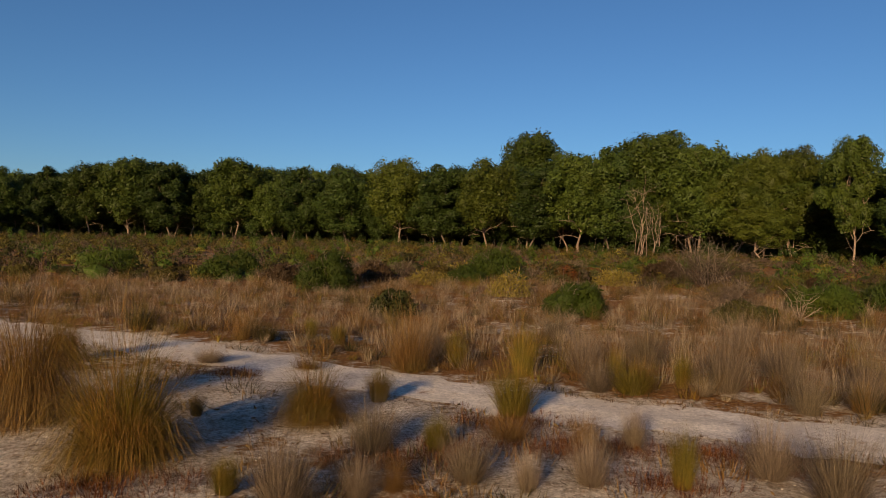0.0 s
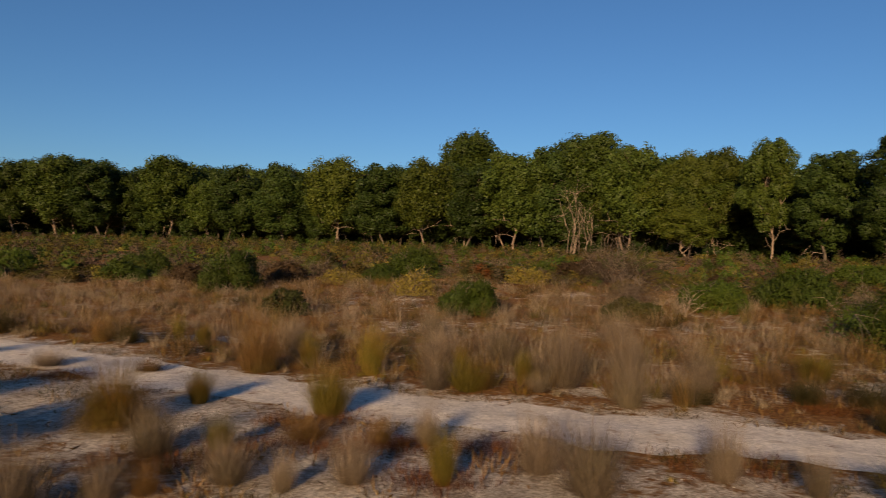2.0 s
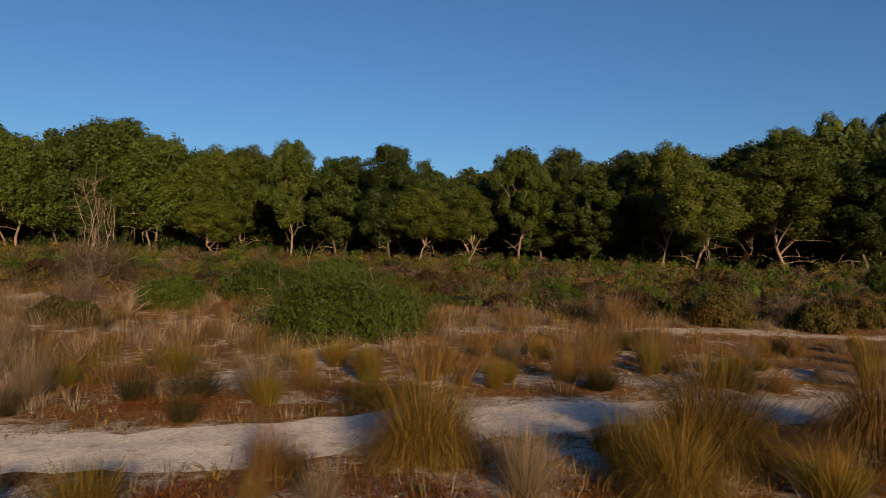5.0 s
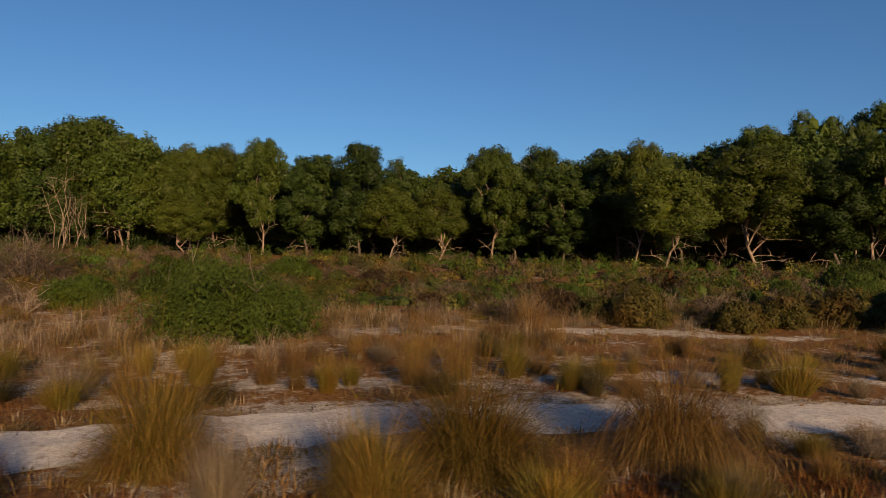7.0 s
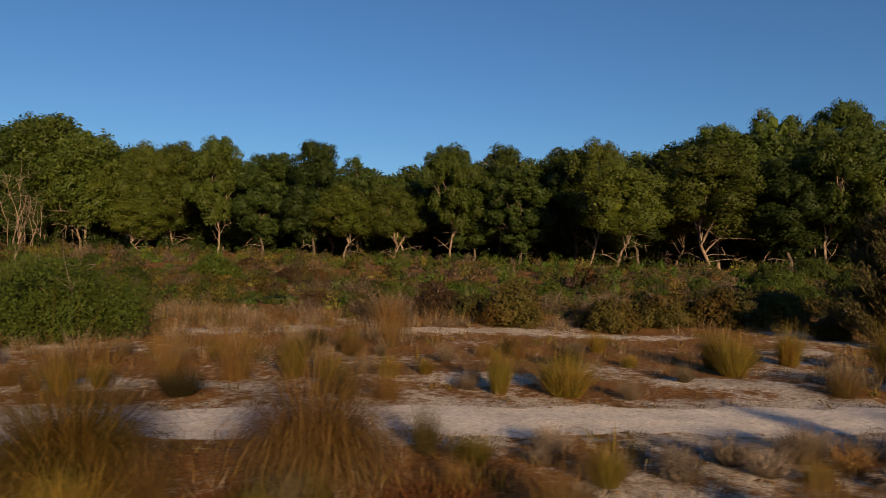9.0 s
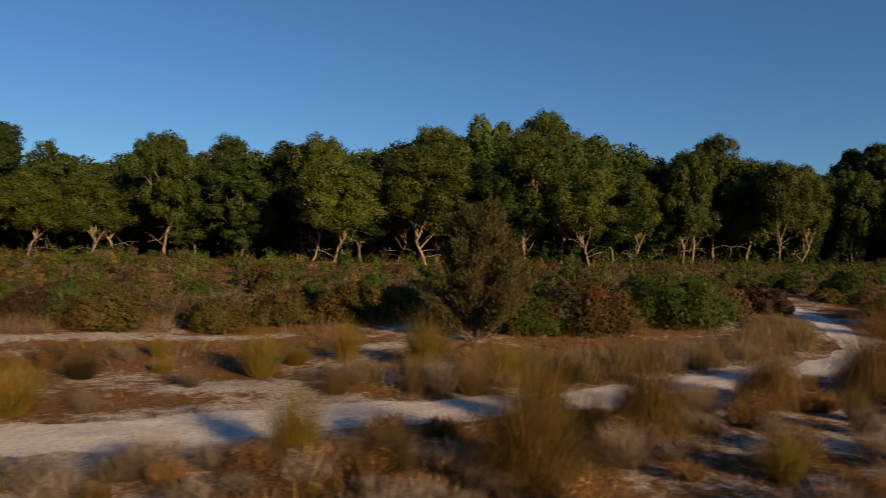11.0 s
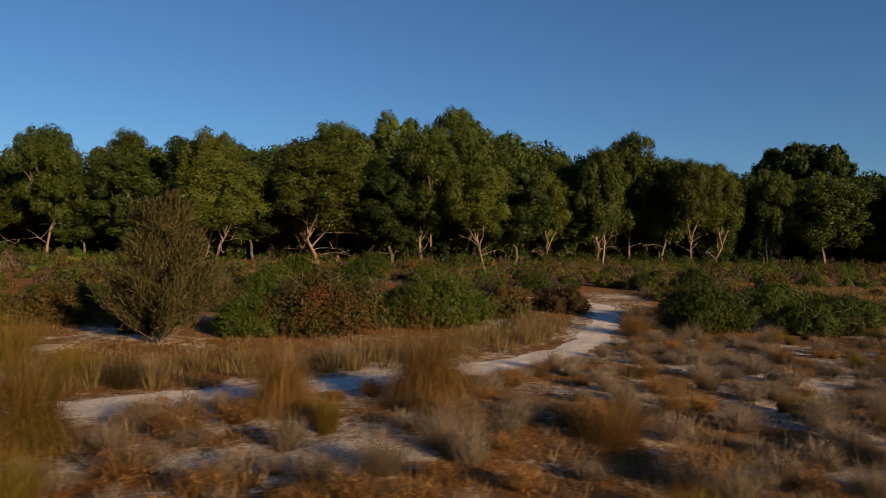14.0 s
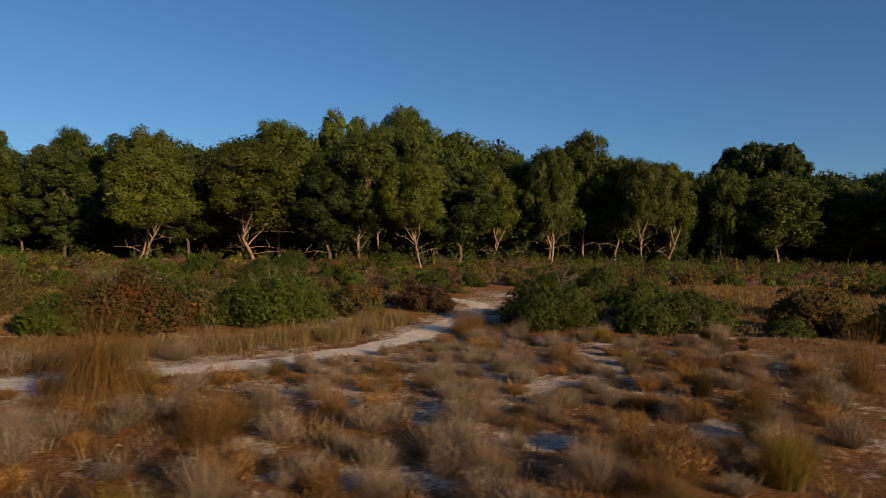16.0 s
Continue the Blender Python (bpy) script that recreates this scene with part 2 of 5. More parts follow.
def make_mesh(name, verts, tris=None, quads=None, material=None, smooth=False, tone=None):
    """A mesh from arrays of corners, triangles and quads."""
    tris = np.zeros((0, 3), int) if tris is None else np.asarray(tris, int)
    quads = np.zeros((0, 4), int) if quads is None else np.asarray(quads, int)
    me = bpy.data.meshes.new(name)
    me.vertices.add(len(verts))
    me.vertices.foreach_set("co", np.asarray(verts, np.float32).ravel())
    loops = np.concatenate([tris.ravel(), quads.ravel()]).astype(np.int32)
    sizes = np.concatenate([np.full(len(tris), 3), np.full(len(quads), 4)])
    me.loops.add(len(loops))
    me.loops.foreach_set("vertex_index", loops)
    me.polygons.add(len(sizes))
    me.polygons.foreach_set("loop_start", (np.cumsum(sizes) - sizes).astype(np.int32))
    me.polygons.foreach_set("use_smooth", np.full(len(sizes), smooth))
    me.update(calc_edges=True)
    if material:
        me.materials.append(material)
    if tone is not None:
        me.attributes.new("tone", "FLOAT", "POINT").data.foreach_set("value", np.broadcast_to(tone, len(verts)).astype(np.float32))
    return me


def joined(pieces):
    """Joins (verts, tris, quads) triples into one."""
    vs, ts, qs, k = [], [], [], 0
    for v, t, q in pieces:
        vs.append(v)
        ts.append(np.asarray(t, int).reshape(-1, 3) + k)
        qs.append(np.asarray(q, int).reshape(-1, 4) + k)
        k += len(v)
    return np.concatenate(vs), np.concatenate(ts), np.concatenate(qs)


def blades(base, azimuth, tilt0, tilt1, length, width, segs=3, late=1.0):
    """Tapering grass blades that lean by tilt0 at the root and tilt1 at the tip (radians)."""
    n = len(base)
    out = np.stack([np.cos(azimuth), np.sin(azimuth), np.zeros(n)], 1)
    twist = azimuth + np.pi / 2 + rng.uniform(-0.9, 0.9, n)
    side = np.stack([np.cos(twist), np.sin(twist), np.zeros(n)], 1)
    up = np.array([0.0, 0.0, 1.0])
    p, rows = base.copy(), []
    for s in range(segs + 1):
        w = width * (1 - 0.35 * s / segs)
        rows.append(p.copy() if s == segs else np.stack([p - side * w[:, None] / 2, p + side * w[:, None] / 2], 1))
        a = tilt0 + (tilt1 - tilt0) * ((s + 0.5) / segs) ** late
        p = p + (out * np.sin(a)[:, None] + up * np.cos(a)[:, None]) * (length / segs)[:, None]
    v = np.concatenate([r.reshape(n, -1, 3) for r in rows], 1)
    k = v.shape[1]
    i = np.arange(n)[:, None] * k
    quads = np.concatenate([i + np.array([[2 * s, 2 * s + 1, 2 * s + 3, 2 * s + 2]]) for s in range(segs - 1)]) if segs > 1 else np.zeros((0, 4), int)
    tris = i + np.array([[k - 3, k - 2, k - 1]])
    return v.reshape(-1, 3), tris, quads


def leaves(pos, axis, length, width, face=None, small=False):
    """Diamond leaves (three-cornered if small) at pos along axis; face: the way that each one looks, else at random."""
    n = len(pos)
    if face is not None:
        face = face / (np.linalg.norm(face, axis=1, keepdims=True) + 1e-9)
        axis = axis - face * (axis * face).sum(1, keepdims=True)
    axis = axis / (np.linalg.norm(axis, axis=1, keepdims=True) + 1e-9)
    side = np.cross(axis, rng.normal(size=(n, 3)) if face is None else face)
    side /= np.linalg.norm(side, axis=1, keepdims=True) + 1e-9
    tip, mid = pos + axis * length[:, None], pos + axis * length[:, None] * 0.45
    if small:
        v = np.stack([pos + side * width[:, None] * 0.55, tip, pos - side * width[:, None] * 0.55], 1)
        return v.reshape(-1, 3), np.arange(n)[:, None] * 3 + np.arange(3)[None], np.zeros((0, 4), int)
    v = np.stack([pos, mid + side * width[:, None] / 2, tip, mid - side * width[:, None] / 2], 1)
    return v.reshape(-1, 3), np.zeros((0, 3), int), np.arange(n)[:, None] * 4 + np.arange(4)[None]


def bodies(cen, rad, squash=0.9, ball=1):
    """Uneven dense hearts of leaf clumps."""
    bm = bmesh.new()
    bmesh.ops.create_icosphere(bm, subdivisions=ball, radius=1.0)
    bm.verts.ensure_lookup_table()
    v0 = np.array([w.co[:] for w in bm.verts])
    f0 = np.array([[w.index for w in f.verts] for f in bm.faces])
    bm.free()
    n, k = len(cen), len(v0)
    rad = np.asarray(rad)[:, None, None] if np.ndim(rad) == 1 else np.asarray(rad)[:, None]
    v = v0[None] * rng.uniform(0.8, 1.12, (n, k, 1)) * rad * np.array([1, 1, squash]) + cen[:, None]
    return v.reshape(-1, 3), (f0[None] + np.arange(n)[:, None, None] * k).reshape(-1, 3), np.zeros((0, 4), int)


def billows(cen, rad, tufts, per, size, thin, fall, under=-0.45, squash=0.9, loose=0.3):
    """Leaf clumps, each of many tufts on a ball. fall: how the leaves droop (-) or rise (+); under: how far round below the tufts go."""
    n = len(cen)
    d = rng.normal(size=(n, tufts, 3))
    d /= np.linalg.norm(d, axis=2, keepdims=True)
    d[:, :, 2] = np.where(d[:, :, 2] < under, -d[:, :, 2] * 0.8, d[:, :, 2])
    tr_ = rng.uniform(0.22, 0.40, (n, tufts))
    at = d * (1 - 0.55 * tr_[:, :, None]) * rng.uniform(0.86, 1.08, (n, tufts, 1))
    e = rng.normal(size=(n, tufts, per, 3))
    e /= np.linalg.norm(e, axis=3, keepdims=True)
    e *= rng.uniform(0.3, 1, (n, tufts, per, 1)) ** 0.4
    q = (at[:, :, None] + e * tr_[:, :, None, None]) * np.array([1, 1, squash])
    pos = (cen[:, None, None] + q * np.asarray(rad)[:, None, None, None]).reshape(-1, 3)
    face = (0.95 * d[:, :, None] + 0.5 * e).reshape(-1, 3)
    m = len(pos)
    face = (face + rng.normal(0, loose, (m, 3))) * (1, 1, 0.65)
    ln = size * rng.uniform(0.6, 1.35, m)
    return pos, leaves(pos, e.reshape(-1, 3) * 0.35 + rng.normal(0, 0.45, (m, 3)) + (0, 0, fall), ln, ln * thin * rng.uniform(0.7, 1.3, m), face, True)


def within(cen, rad, per, size, thin, squash=1.0, reach=(0.15, 0.8)):
    """Larger leaves at all angles inside leaf clumps."""
    n = len(cen)
    e = rng.normal(size=(n, per, 3))
    e /= np.linalg.norm(e, axis=2, keepdims=True)
    e *= rng.uniform(*reach, (n, per, 1)) ** 0.6
    pos = (cen[:, None] + e * np.asarray(rad)[:, None, None] * np.array([1, 1, squash])).reshape(-1, 3)
    m = len(pos)
    ln = size * rng.uniform(0.6, 1.3, m)
    return leaves(pos, rng.normal(size=(m, 3)), ln, ln * thin, rng.normal(size=(m, 3)), True)


def tube(points, radii, sides=6):
    """A tapering round limb along points."""
    points = np.asarray(points, float)
    n = len(points)
    d = np.gradient(points, axis=0)
    d /= np.linalg.norm(d, axis=1, keepdims=True)
    ref = np.where(np.abs(d[:, 2:3]) > 0.9, np.array([[1.0, 0, 0]]), np.array([[0, 0, 1.0]]))
    a = np.cross(d, ref)
    a /= np.linalg.norm(a, axis=1, keepdims=True)
    b = np.cross(d, a)
    th = np.arange(sides) * 2 * np.pi / sides
    v = points[:, None] + np.asarray(radii, float)[:, None, None] * (a[:, None] * np.cos(th)[None, :, None] + b[:, None] * np.sin(th)[None, :, None])
    j = np.arange(sides)
    q = [np.stack([i * sides + j, i * sides + (j + 1) % sides, (i + 1) * sides + (j + 1) % sides, (i + 1) * sides + j], 1) for i in range(n - 1)]
    top = (n - 1) * sides
    t = np.stack([np.full(sides - 2, top), top + np.arange(1, sides - 1), top + np.arange(2, sides)], 1)
    return v.reshape(-1, 3), t, np.concatenate(q)


def bent(a, b, sag=0.1, n=6):
    """A wandering line from a to b."""
    a, b = np.asarray(a, float), np.asarray(b, float)
    s = np.linspace(0, 1, n)[:, None]
    size = np.linalg.norm(b - a)
    w = np.cumsum(rng.normal(size=(n, 3)), 0)
    w = (w - s * w[-1:]) * np.sin(np.pi * s) * size * 0.03
    arc = np.sin(np.pi * s) * np.array([[0, 0, 1.0]]) * size * sag
    return a + (b - a) * s + w + arc


def part(name, mesh, parent, label=""):
    ob = new(name, mesh)
    ob.parent = parent
    return tagged(ob, label)


# ---------------------------------------------------------------- plan
TRACK = np.array([(-60, 39), (-40, 32), (-24, 26.2), (-14, 21.5), (-9.5, 19.6), (-5, 16.9), (-1, 14.5), (2, 12.9), (5, 11.6), (8, 10.7), (11, 9.2), (14, 8.8),
                  (17, 7.7), (21, 5.6), (24.5, 3.1), (27.5, 0.9), (31, -1.4), (34.5, -4.2), (38.6, -6.1), (43, -8.3), (47, -9.5), (51.5, -9.8),
                  (56, -9.0), (60, -8.2), (64, -7.0), (67, -6.2), (69, -4.8), (70.2, -1.5), (70, 3), (69, 10)], float)
SHRUB_ZONE = np.array([(-150, 70), (-60, 44), (-25, 42), (-8, 42), (5, 46), (14, 41), (20, 34), (24, 25), (29.5, 20.5), (35, 16.5), (44, 11), (47.5, 5), (50, 0),
                       (55, -4), (62, -5.2), (72, -2.5), (84, 2.5), (84, -4.2), (72, -8), (63, -10.5), (58, -13), (63, -20.5), (66, -30), (75, -48), (170, -75),
                       (190, -20), (140, 20), (105, 30), (82, 45), (78, 68), (52, 92), (31, 114), (0, 142), (-60, 162), (-170, 180)], float)


def smooth_line(points, step=0.5):
    """The points as an evenly cut line, its corners rounded."""
    d = np.concatenate([[0], np.cumsum(np.linalg.norm(np.diff(points, axis=0), axis=1))])
    s = np.arange(0, d[-1], step)
    p = np.stack([np.interp(s, d, points[:, i]) for i in (0, 1)], 1)
    k = np.hanning(11)
    k /= k.sum()
    q = np.stack([np.convolve(np.pad(p[:, i], 5, mode="edge"), k, "valid") for i in (0, 1)], 1)
    return q


def along(line):
    d = np.gradient(line, axis=0)
    return d / np.linalg.norm(d, axis=1, keepdims=True)


LINE = smooth_line(TRACK)
LINE_DIR = along(LINE)
FOOT = smooth_line(np.array([(-160, 75), (-80, 46), (-24, 26), (8, 10.7), (31, -1.4), (45, -14), (60, -30), (80, -60), (110, -110)], float), 4.0)  # where the ground begins to rise
FOOT_DIR = along(FOOT)


def track_side(x, y, LINE=LINE, LINE_DIR=LINE_DIR):
    """Metres from the track's middle line, positive towards the woods."""
    p = np.stack([np.ravel(x), np.ravel(y)], 1)
    out = np.empty(len(p))
    for i in range(0, len(p), 4000):
        c = p[i:i + 4000]
        dd = ((c[:, None] - LINE[None]) ** 2).sum(2)
        j = dd.argmin(1)
        v = c - LINE[j]
        cross = LINE_DIR[j, 0] * v[:, 1] - LINE_DIR[j, 1] * v[:, 0]
        out[i:i + 4000] = np.sqrt(dd.min(1)) * np.sign(cross)
    return out.reshape(np.shape(x))


def inside(x, y, poly):
    res = np.zeros(np.shape(x), bool)
    j = len(poly) - 1
    for i in range(len(poly)):
        (xi, yi), (xj, yj) = poly[i], poly[j]
        res ^= ((yi > y) != (yj > y)) & (x < (xj - xi) * (y - yi) / (yj - yi + 1e-12) + xi)
        j = i
    return res


WAVES = [(rng.uniform(0, 2 * np.pi), rng.uniform(0, 2 * np.pi), f) for f in (0.23, 0.31, 0.47, 0.8, 1.1, 1.7, 2.3, 3.1) for _ in range(3)]


def wavy(x, y):
    """A smooth random field of about -1 to 1."""
    return sum(np.sin(f * (x * np.cos(a) + y * np.sin(a)) * 2 + p) / (1 + f) for a, p, f in WAVES) / 4.0


def clearing(x, y):
    """The open dry grass behind the bushes in the east."""
    return ((x - 83) / 17) ** 2 + ((y + 24) / 15) ** 2 < 1 + 0.3 * wavy(x * 0.4, y * 0.4)


BARE_PATCHES = [(25.5, 18.2, 3.2, 0.9, -15), (32, 14.6, 3.5, 0.7, -30), (37, 10, 2.5, 0.7, -40), (19, 10.8, 3.0, 1.0, -30), (18, 17.3, 1.8, 0.7, 0), (30.9, 3.2, 2.2, 0.8, -40),
                (26.2, 6.9, 2.0, 0.7, -35), (39, -15.2, 1.2, 0.9, 20), (38.3, -17.8, 1.8, 0.6, -60), (44.5, -22.4, 1.6, 0.6, 30), (52, -18, 1.8, 0.5, 30), (62.5, -15.6, 1.8, 0.6, -60),
                (46.7, -17.8, 1.2, 0.5, 10), (42.8, -17.6, 1.6, 0.5, 20), (39, 4.6, 1.6, 0.6, -30), (6.6, 14.3, 1.0, 0.5, -20), (-3.1, 21.2, 1.2, 0.6, -20), (13.3, 11.9, 1.6, 0.5, -10),
                (33.2, -8.8, 2.2, 0.7, -50), (35.4, -11.2, 1.6, 0.6, -45), (31.6, -9.8, 1.2, 0.6, -40), (41.5, -19.2, 1.5, 0.6, -30)]


def bareness(x, y):
    """0 covered with litter, 1 bare sand."""
    side = track_side(x, y)
    b = 0.36 + 0.0 * x
    near = (side < 0) & (side > -9)
    b = np.where(near & (x < 9), 0.64, b)
    b = np.where(near & (x >= 9) & (x < 36), 0.45, b)
    b = np.where(near & (x >= 31) & (x < 39), 0.38, b)
    b = np.where(near & (x >= 39), 0.48, b)
    flats = (side > 0) & (side < 9) & (x > 11) & (x < 44)
    b = np.where(flats, 0.40, b)
    b = np.where(np.abs(side) < 1.8, 0.56, b)
    b = np.where(inside(x, y, SHRUB_ZONE), 0.25, b)
    for px, py, a, w, turn in BARE_PATCHES:
        c, s = math.cos(radians(turn)), math.sin(radians(turn))
        u, v = (x - px) * c + (y - py) * s, (y - py) * c - (x - px) * s
        b = np.maximum(b, 0.76 - 0.25 * np.minimum((u / a) ** 2 + (v / w) ** 2, 2))
    return b + 0.17 * wavy(x, y) + 0.10 * wavy(x * 2.3 + 5, y * 2.3)


def height(x, y, side=None):
    side = track_side(x, y) if side is None else side
    k = np.clip((np.abs(side) - 1.3) / 1.5, 0, 1)
    up = np.maximum(track_side(x, y, FOOT, FOOT_DIR) - 10, 0)
    rise = 3.6 * (1 - np.exp(-(up * 0.034 + 0.0001 * up * up) / 3.6))
    return (0.07 * wavy(x * 0.9, y * 0.9) + 0.02 * wavy(y * 2.6, x * 2.6) + 0.02) * k + rise


def level(x, y):
    return float(height(np.array([float(x)]), np.array([float(y)]))[0])


# ---------------------------------------------------------------- ground and track
def graded(lo, hi, step):
    mid = list(np.arange(lo, hi + 1e-6, step))
    out, d = [], step
    a, b = lo, hi
    while b < 3000:
        d *= 1.25
        a, b = a - d, b + d
        mid = [a, *mid, b]
    return np.array(mid)


def build_ground():
    xs, ys = graded(-24, 66, 0.5), graded(-36, 36, 0.5)
    gx, gy = np.meshgrid(xs, ys)
    side = track_side(gx, gy)
    gz = height(gx, gy, side)
    nx, ny = len(xs), len(ys)
    i = (np.arange(ny - 1)[:, None] * nx + np.arange(nx - 1)[None]).ravel()
    me = make_mesh("ground", np.stack([gx.ravel(), gy.ravel(), gz.ravel()], 1), None, np.stack([i, i + 1, i + nx + 1, i + nx], 1), GROUND, True)
    a = me.attributes.new("bare", "FLOAT", "POINT")
    a.data.foreach_set("value", bareness(gx, gy).ravel().astype(np.float32))
    tagged(new("ground", me), "sandy heath ground covered with brown plant litter", "ground", kind="structure")


def build_track():
    n = len(LINE)
    s = np.arange(n) * 0.5
    nrm = np.stack([-LINE_DIR[:, 1], LINE_DIR[:, 0]], 1)
    wl = 1.1 + 0.16 * np.sin(s * 1.9) + 0.1 * np.sin(s * 4.7 + 1) + rng.normal(0, 0.07, n)
    wr = 1.15 + 0.2 * np.sin(s * 1.3 + 2) + 0.1 * np.sin(s * 5.3) + rng.normal(0, 0.07, n)
    slim = np.interp(LINE[:, 0], [30, 37, 46, 58], [1.0, 0.74, 0.62, 0.56])
    wl, wr = wl * slim, wr * slim
    cross = np.linspace(-1, 1, 9)
    off = np.where(cross[None] > 0, cross[None] * wl[:, None], cross[None] * wr[:, None])
    xy = LINE[:, None] + nrm[:, None] * off[:, :, None]
    z = 0.02 + 0.012 * np.cos(cross * np.pi * 2)[None] * np.ones((n, 1)) - 0.016 * (np.abs(cross) ** 6)[None]
    z = z + height(xy[:, :, 0], xy[:, :, 1], np.zeros((n, 9)))
    v = np.concatenate([xy, z[:, :, None]], 2).reshape(-1, 3)
    i = (np.arange(n - 1)[:, None] * 9 + np.arange(8)[None]).ravel()
    tagged(new("sandy_track", make_mesh("sandy_track", v, None, np.stack([i, i + 9, i + 10, i + 1], 1), SAND, True)),
           "pale grey-white sandy walking track through the heath", "path", kind="structure")


build_ground()
build_track()


# ---------------------------------------------------------------- trees
def gum_tree(seed, H=18.0, R=4.4, low=0.28, clumps=34, tufts=24, per=40, bark=None, leaf=None, leaf_len=0.23, lean=0.0, fork=0.3, limbs=6, dead=2, flat=False):
    """A eucalypt: trunk, main limbs, one crown of drooping leaf clumps."""
    global rng
    rng = np.random.default_rng(seed)
    tree = new("gum_tree")
    top = np.array([lean * H, rng.normal(0, 0.03) * H, H * 0.8])
    trunk = bent((0, 0, -0.3), top, 0.0, 9)
    trunk[:, :2] += np.sin(np.linspace(0, np.pi, 9))[:, None] * rng.normal(0, 0.008 * H, 2)
    part("trunk", make_mesh("trunk", *tube(trunk, np.linspace(0.0095 * H, 0.002 * H, 9) * (1 + 0.35 * np.exp(-np.arange(9) * 2.0)), 7), bark, True), tree)
    g = (np.arange(clumps) + 0.5) / clumps
    th = np.arange(clumps) * 2.39996 + rng.uniform(0, 6)
    c = np.stack([np.sqrt(1 - (1 - 2 * g) ** 2) * np.cos(th), np.sqrt(1 - (1 - 2 * g) ** 2) * np.sin(th), 1 - 2 * g], 1)
    c = c * rng.uniform(0.75, 1.0, (clumps, 1)) + rng.normal(0, 0.1, (clumps, 3))
    c[rng.permutation(clumps)[:clumps // 7]] *= 0.4
    c[:, 2] = np.sign(c[:, 2]) * np.abs(c[:, 2]) ** 0.8
    zmid, zr = H * (low + 1) / 2, H * (1 - low) / 2
    if flat:
        c[:, 2] = np.abs(c[:, 2])
        zmid, zr = H * low, H * (1 - low)
    axis_xy = np.stack([np.interp(zmid + zr * c[:, 2], trunk[:, 2], trunk[:, i]) for i in (0, 1)], 1)
    taper = 1.0 - 0.12 * np.clip(c[:, 2], 0, 1)
    cen = np.concatenate([axis_xy + c[:, :2] * R * taper[:, None] * 0.74, (zmid + zr * 0.86 * c[:, 2])[:, None]], 1)
    order = np.argsort(cen[:, 2])
    pick = order[np.linspace(0, clumps - 1, limbs).astype(int)]
    for k, i in enumerate(pick):
        end = cen[i]
        z0 = max(H * fork * rng.uniform(0.55, 1.0), end[2] * rng.uniform(0.35, 0.6))
        z0 = min(z0, H * 0.72)
        a = np.array([np.interp(z0, trunk[:, 2], trunk[:, 0]), np.interp(z0, trunk[:, 2], trunk[:, 1]), z0])
        r = 0.0068 * H * (1 - 0.75 * z0 / H)
        line = bent(a, end, 0.07 if not flat else -0.05, 7)
        pieces = [tube(line, np.linspace(r, r * 0.25, 7), 6)]
        for _ in range(3):
            b0 = line[rng.integers(2, 6)]
            pieces.append(tube(bent(b0, b0 + rng.normal(0, 0.075 * H, 3) + (0, 0, 0.06 * H), 0.05, 4), np.linspace(r * 0.4, r * 0.1, 4), 4))
        part("limb", make_mesh("limb", *joined(pieces), bark, True), tree)
    for _ in range(dead):
        z0 = H * rng.uniform(0.08, 0.26)
        a = np.array([np.interp(z0, trunk[:, 2], trunk[:, 0]), np.interp(z0, trunk[:, 2], trunk[:, 1]), z0])
        th = rng.uniform(0, 2 * np.pi)
        e = a + np.array([math.cos(th) * R * 0.6, math.sin(th) * R * 0.6, rng.uniform(-0.02, 0.1) * H])
        line = bent(a, e, 0.12, 6)
        pieces = [tube(line, np.linspace(0.003 * H, 0.0008 * H, 6), 5)]
        for _ in range(3):
            b0 = line[rng.integers(2, 5)]
            pieces.append(tube(bent(b0, b0 + rng.normal(0, 0.05 * H, 3), 0.0, 4), np.linspace(0.002 * H, 0.0007 * H, 4), 4))
        part("dead_branch", make_mesh("dead_branch", *joined(pieces), BARK_DEAD, True), tree, "bleached leafless branch")
    rc = R * rng.uniform(0.22, 0.36, clumps) * (0.75 + 0.25 * (R / 4.4)) * (0.3 if flat else 1.0)
    pos, outer = billows(cen, rc, tufts, per, leaf_len, 0.45, -0.5, -0.8, 1.25, 0.22)
    inner = within(cen, rc, 190, leaf_len * 1.6, 0.7, 1.25)
    heart = bodies(np.concatenate([axis_xy + (cen[:, :2] - axis_xy) * 0.4, cen[:, 2:]], 1), rc * (0.25 if flat else 0.5), 1.2)
    part("crown", make_mesh("crown", *joined([outer, inner, heart]), leaf), tree)
    rng = np.random.default_rng(seed + 1000)
    return tree, np.percentile(np.hypot(pos[:, 0], pos[:, 1]), 97), np.percentile(pos[:, 2], 99.85)


GUM_LABELS = ["tall eucalypt with smooth pinkish trunk and olive-green crown", "dense dark-green eucalypt at the edge of the woods",
              "eucalypt with yellowish-green crown and pale forked limbs"]
VARIANTS = []
for k in range(9):
    v, vr, vh = gum_tree(100 + k, R=(4.8, 4.4, 5.5)[k % 3], low=(0.26, 0.12, 0.34)[k % 3], bark=BARK_PINK if k % 3 != 1 else BARK_DARK, leaf=GUM[k % 3],
                 fork=(0.24, 0.34, 0.16)[k % 3], limbs=(8, 6, 9)[k % 3], dead=(2, 1, 3)[k % 3])
    tagged(v, GUM_LABELS[k % 3], "tree", "gum trees of the woods")
    VARIANTS.append((v, vr, vh))
WEST = []  # seen from far away only
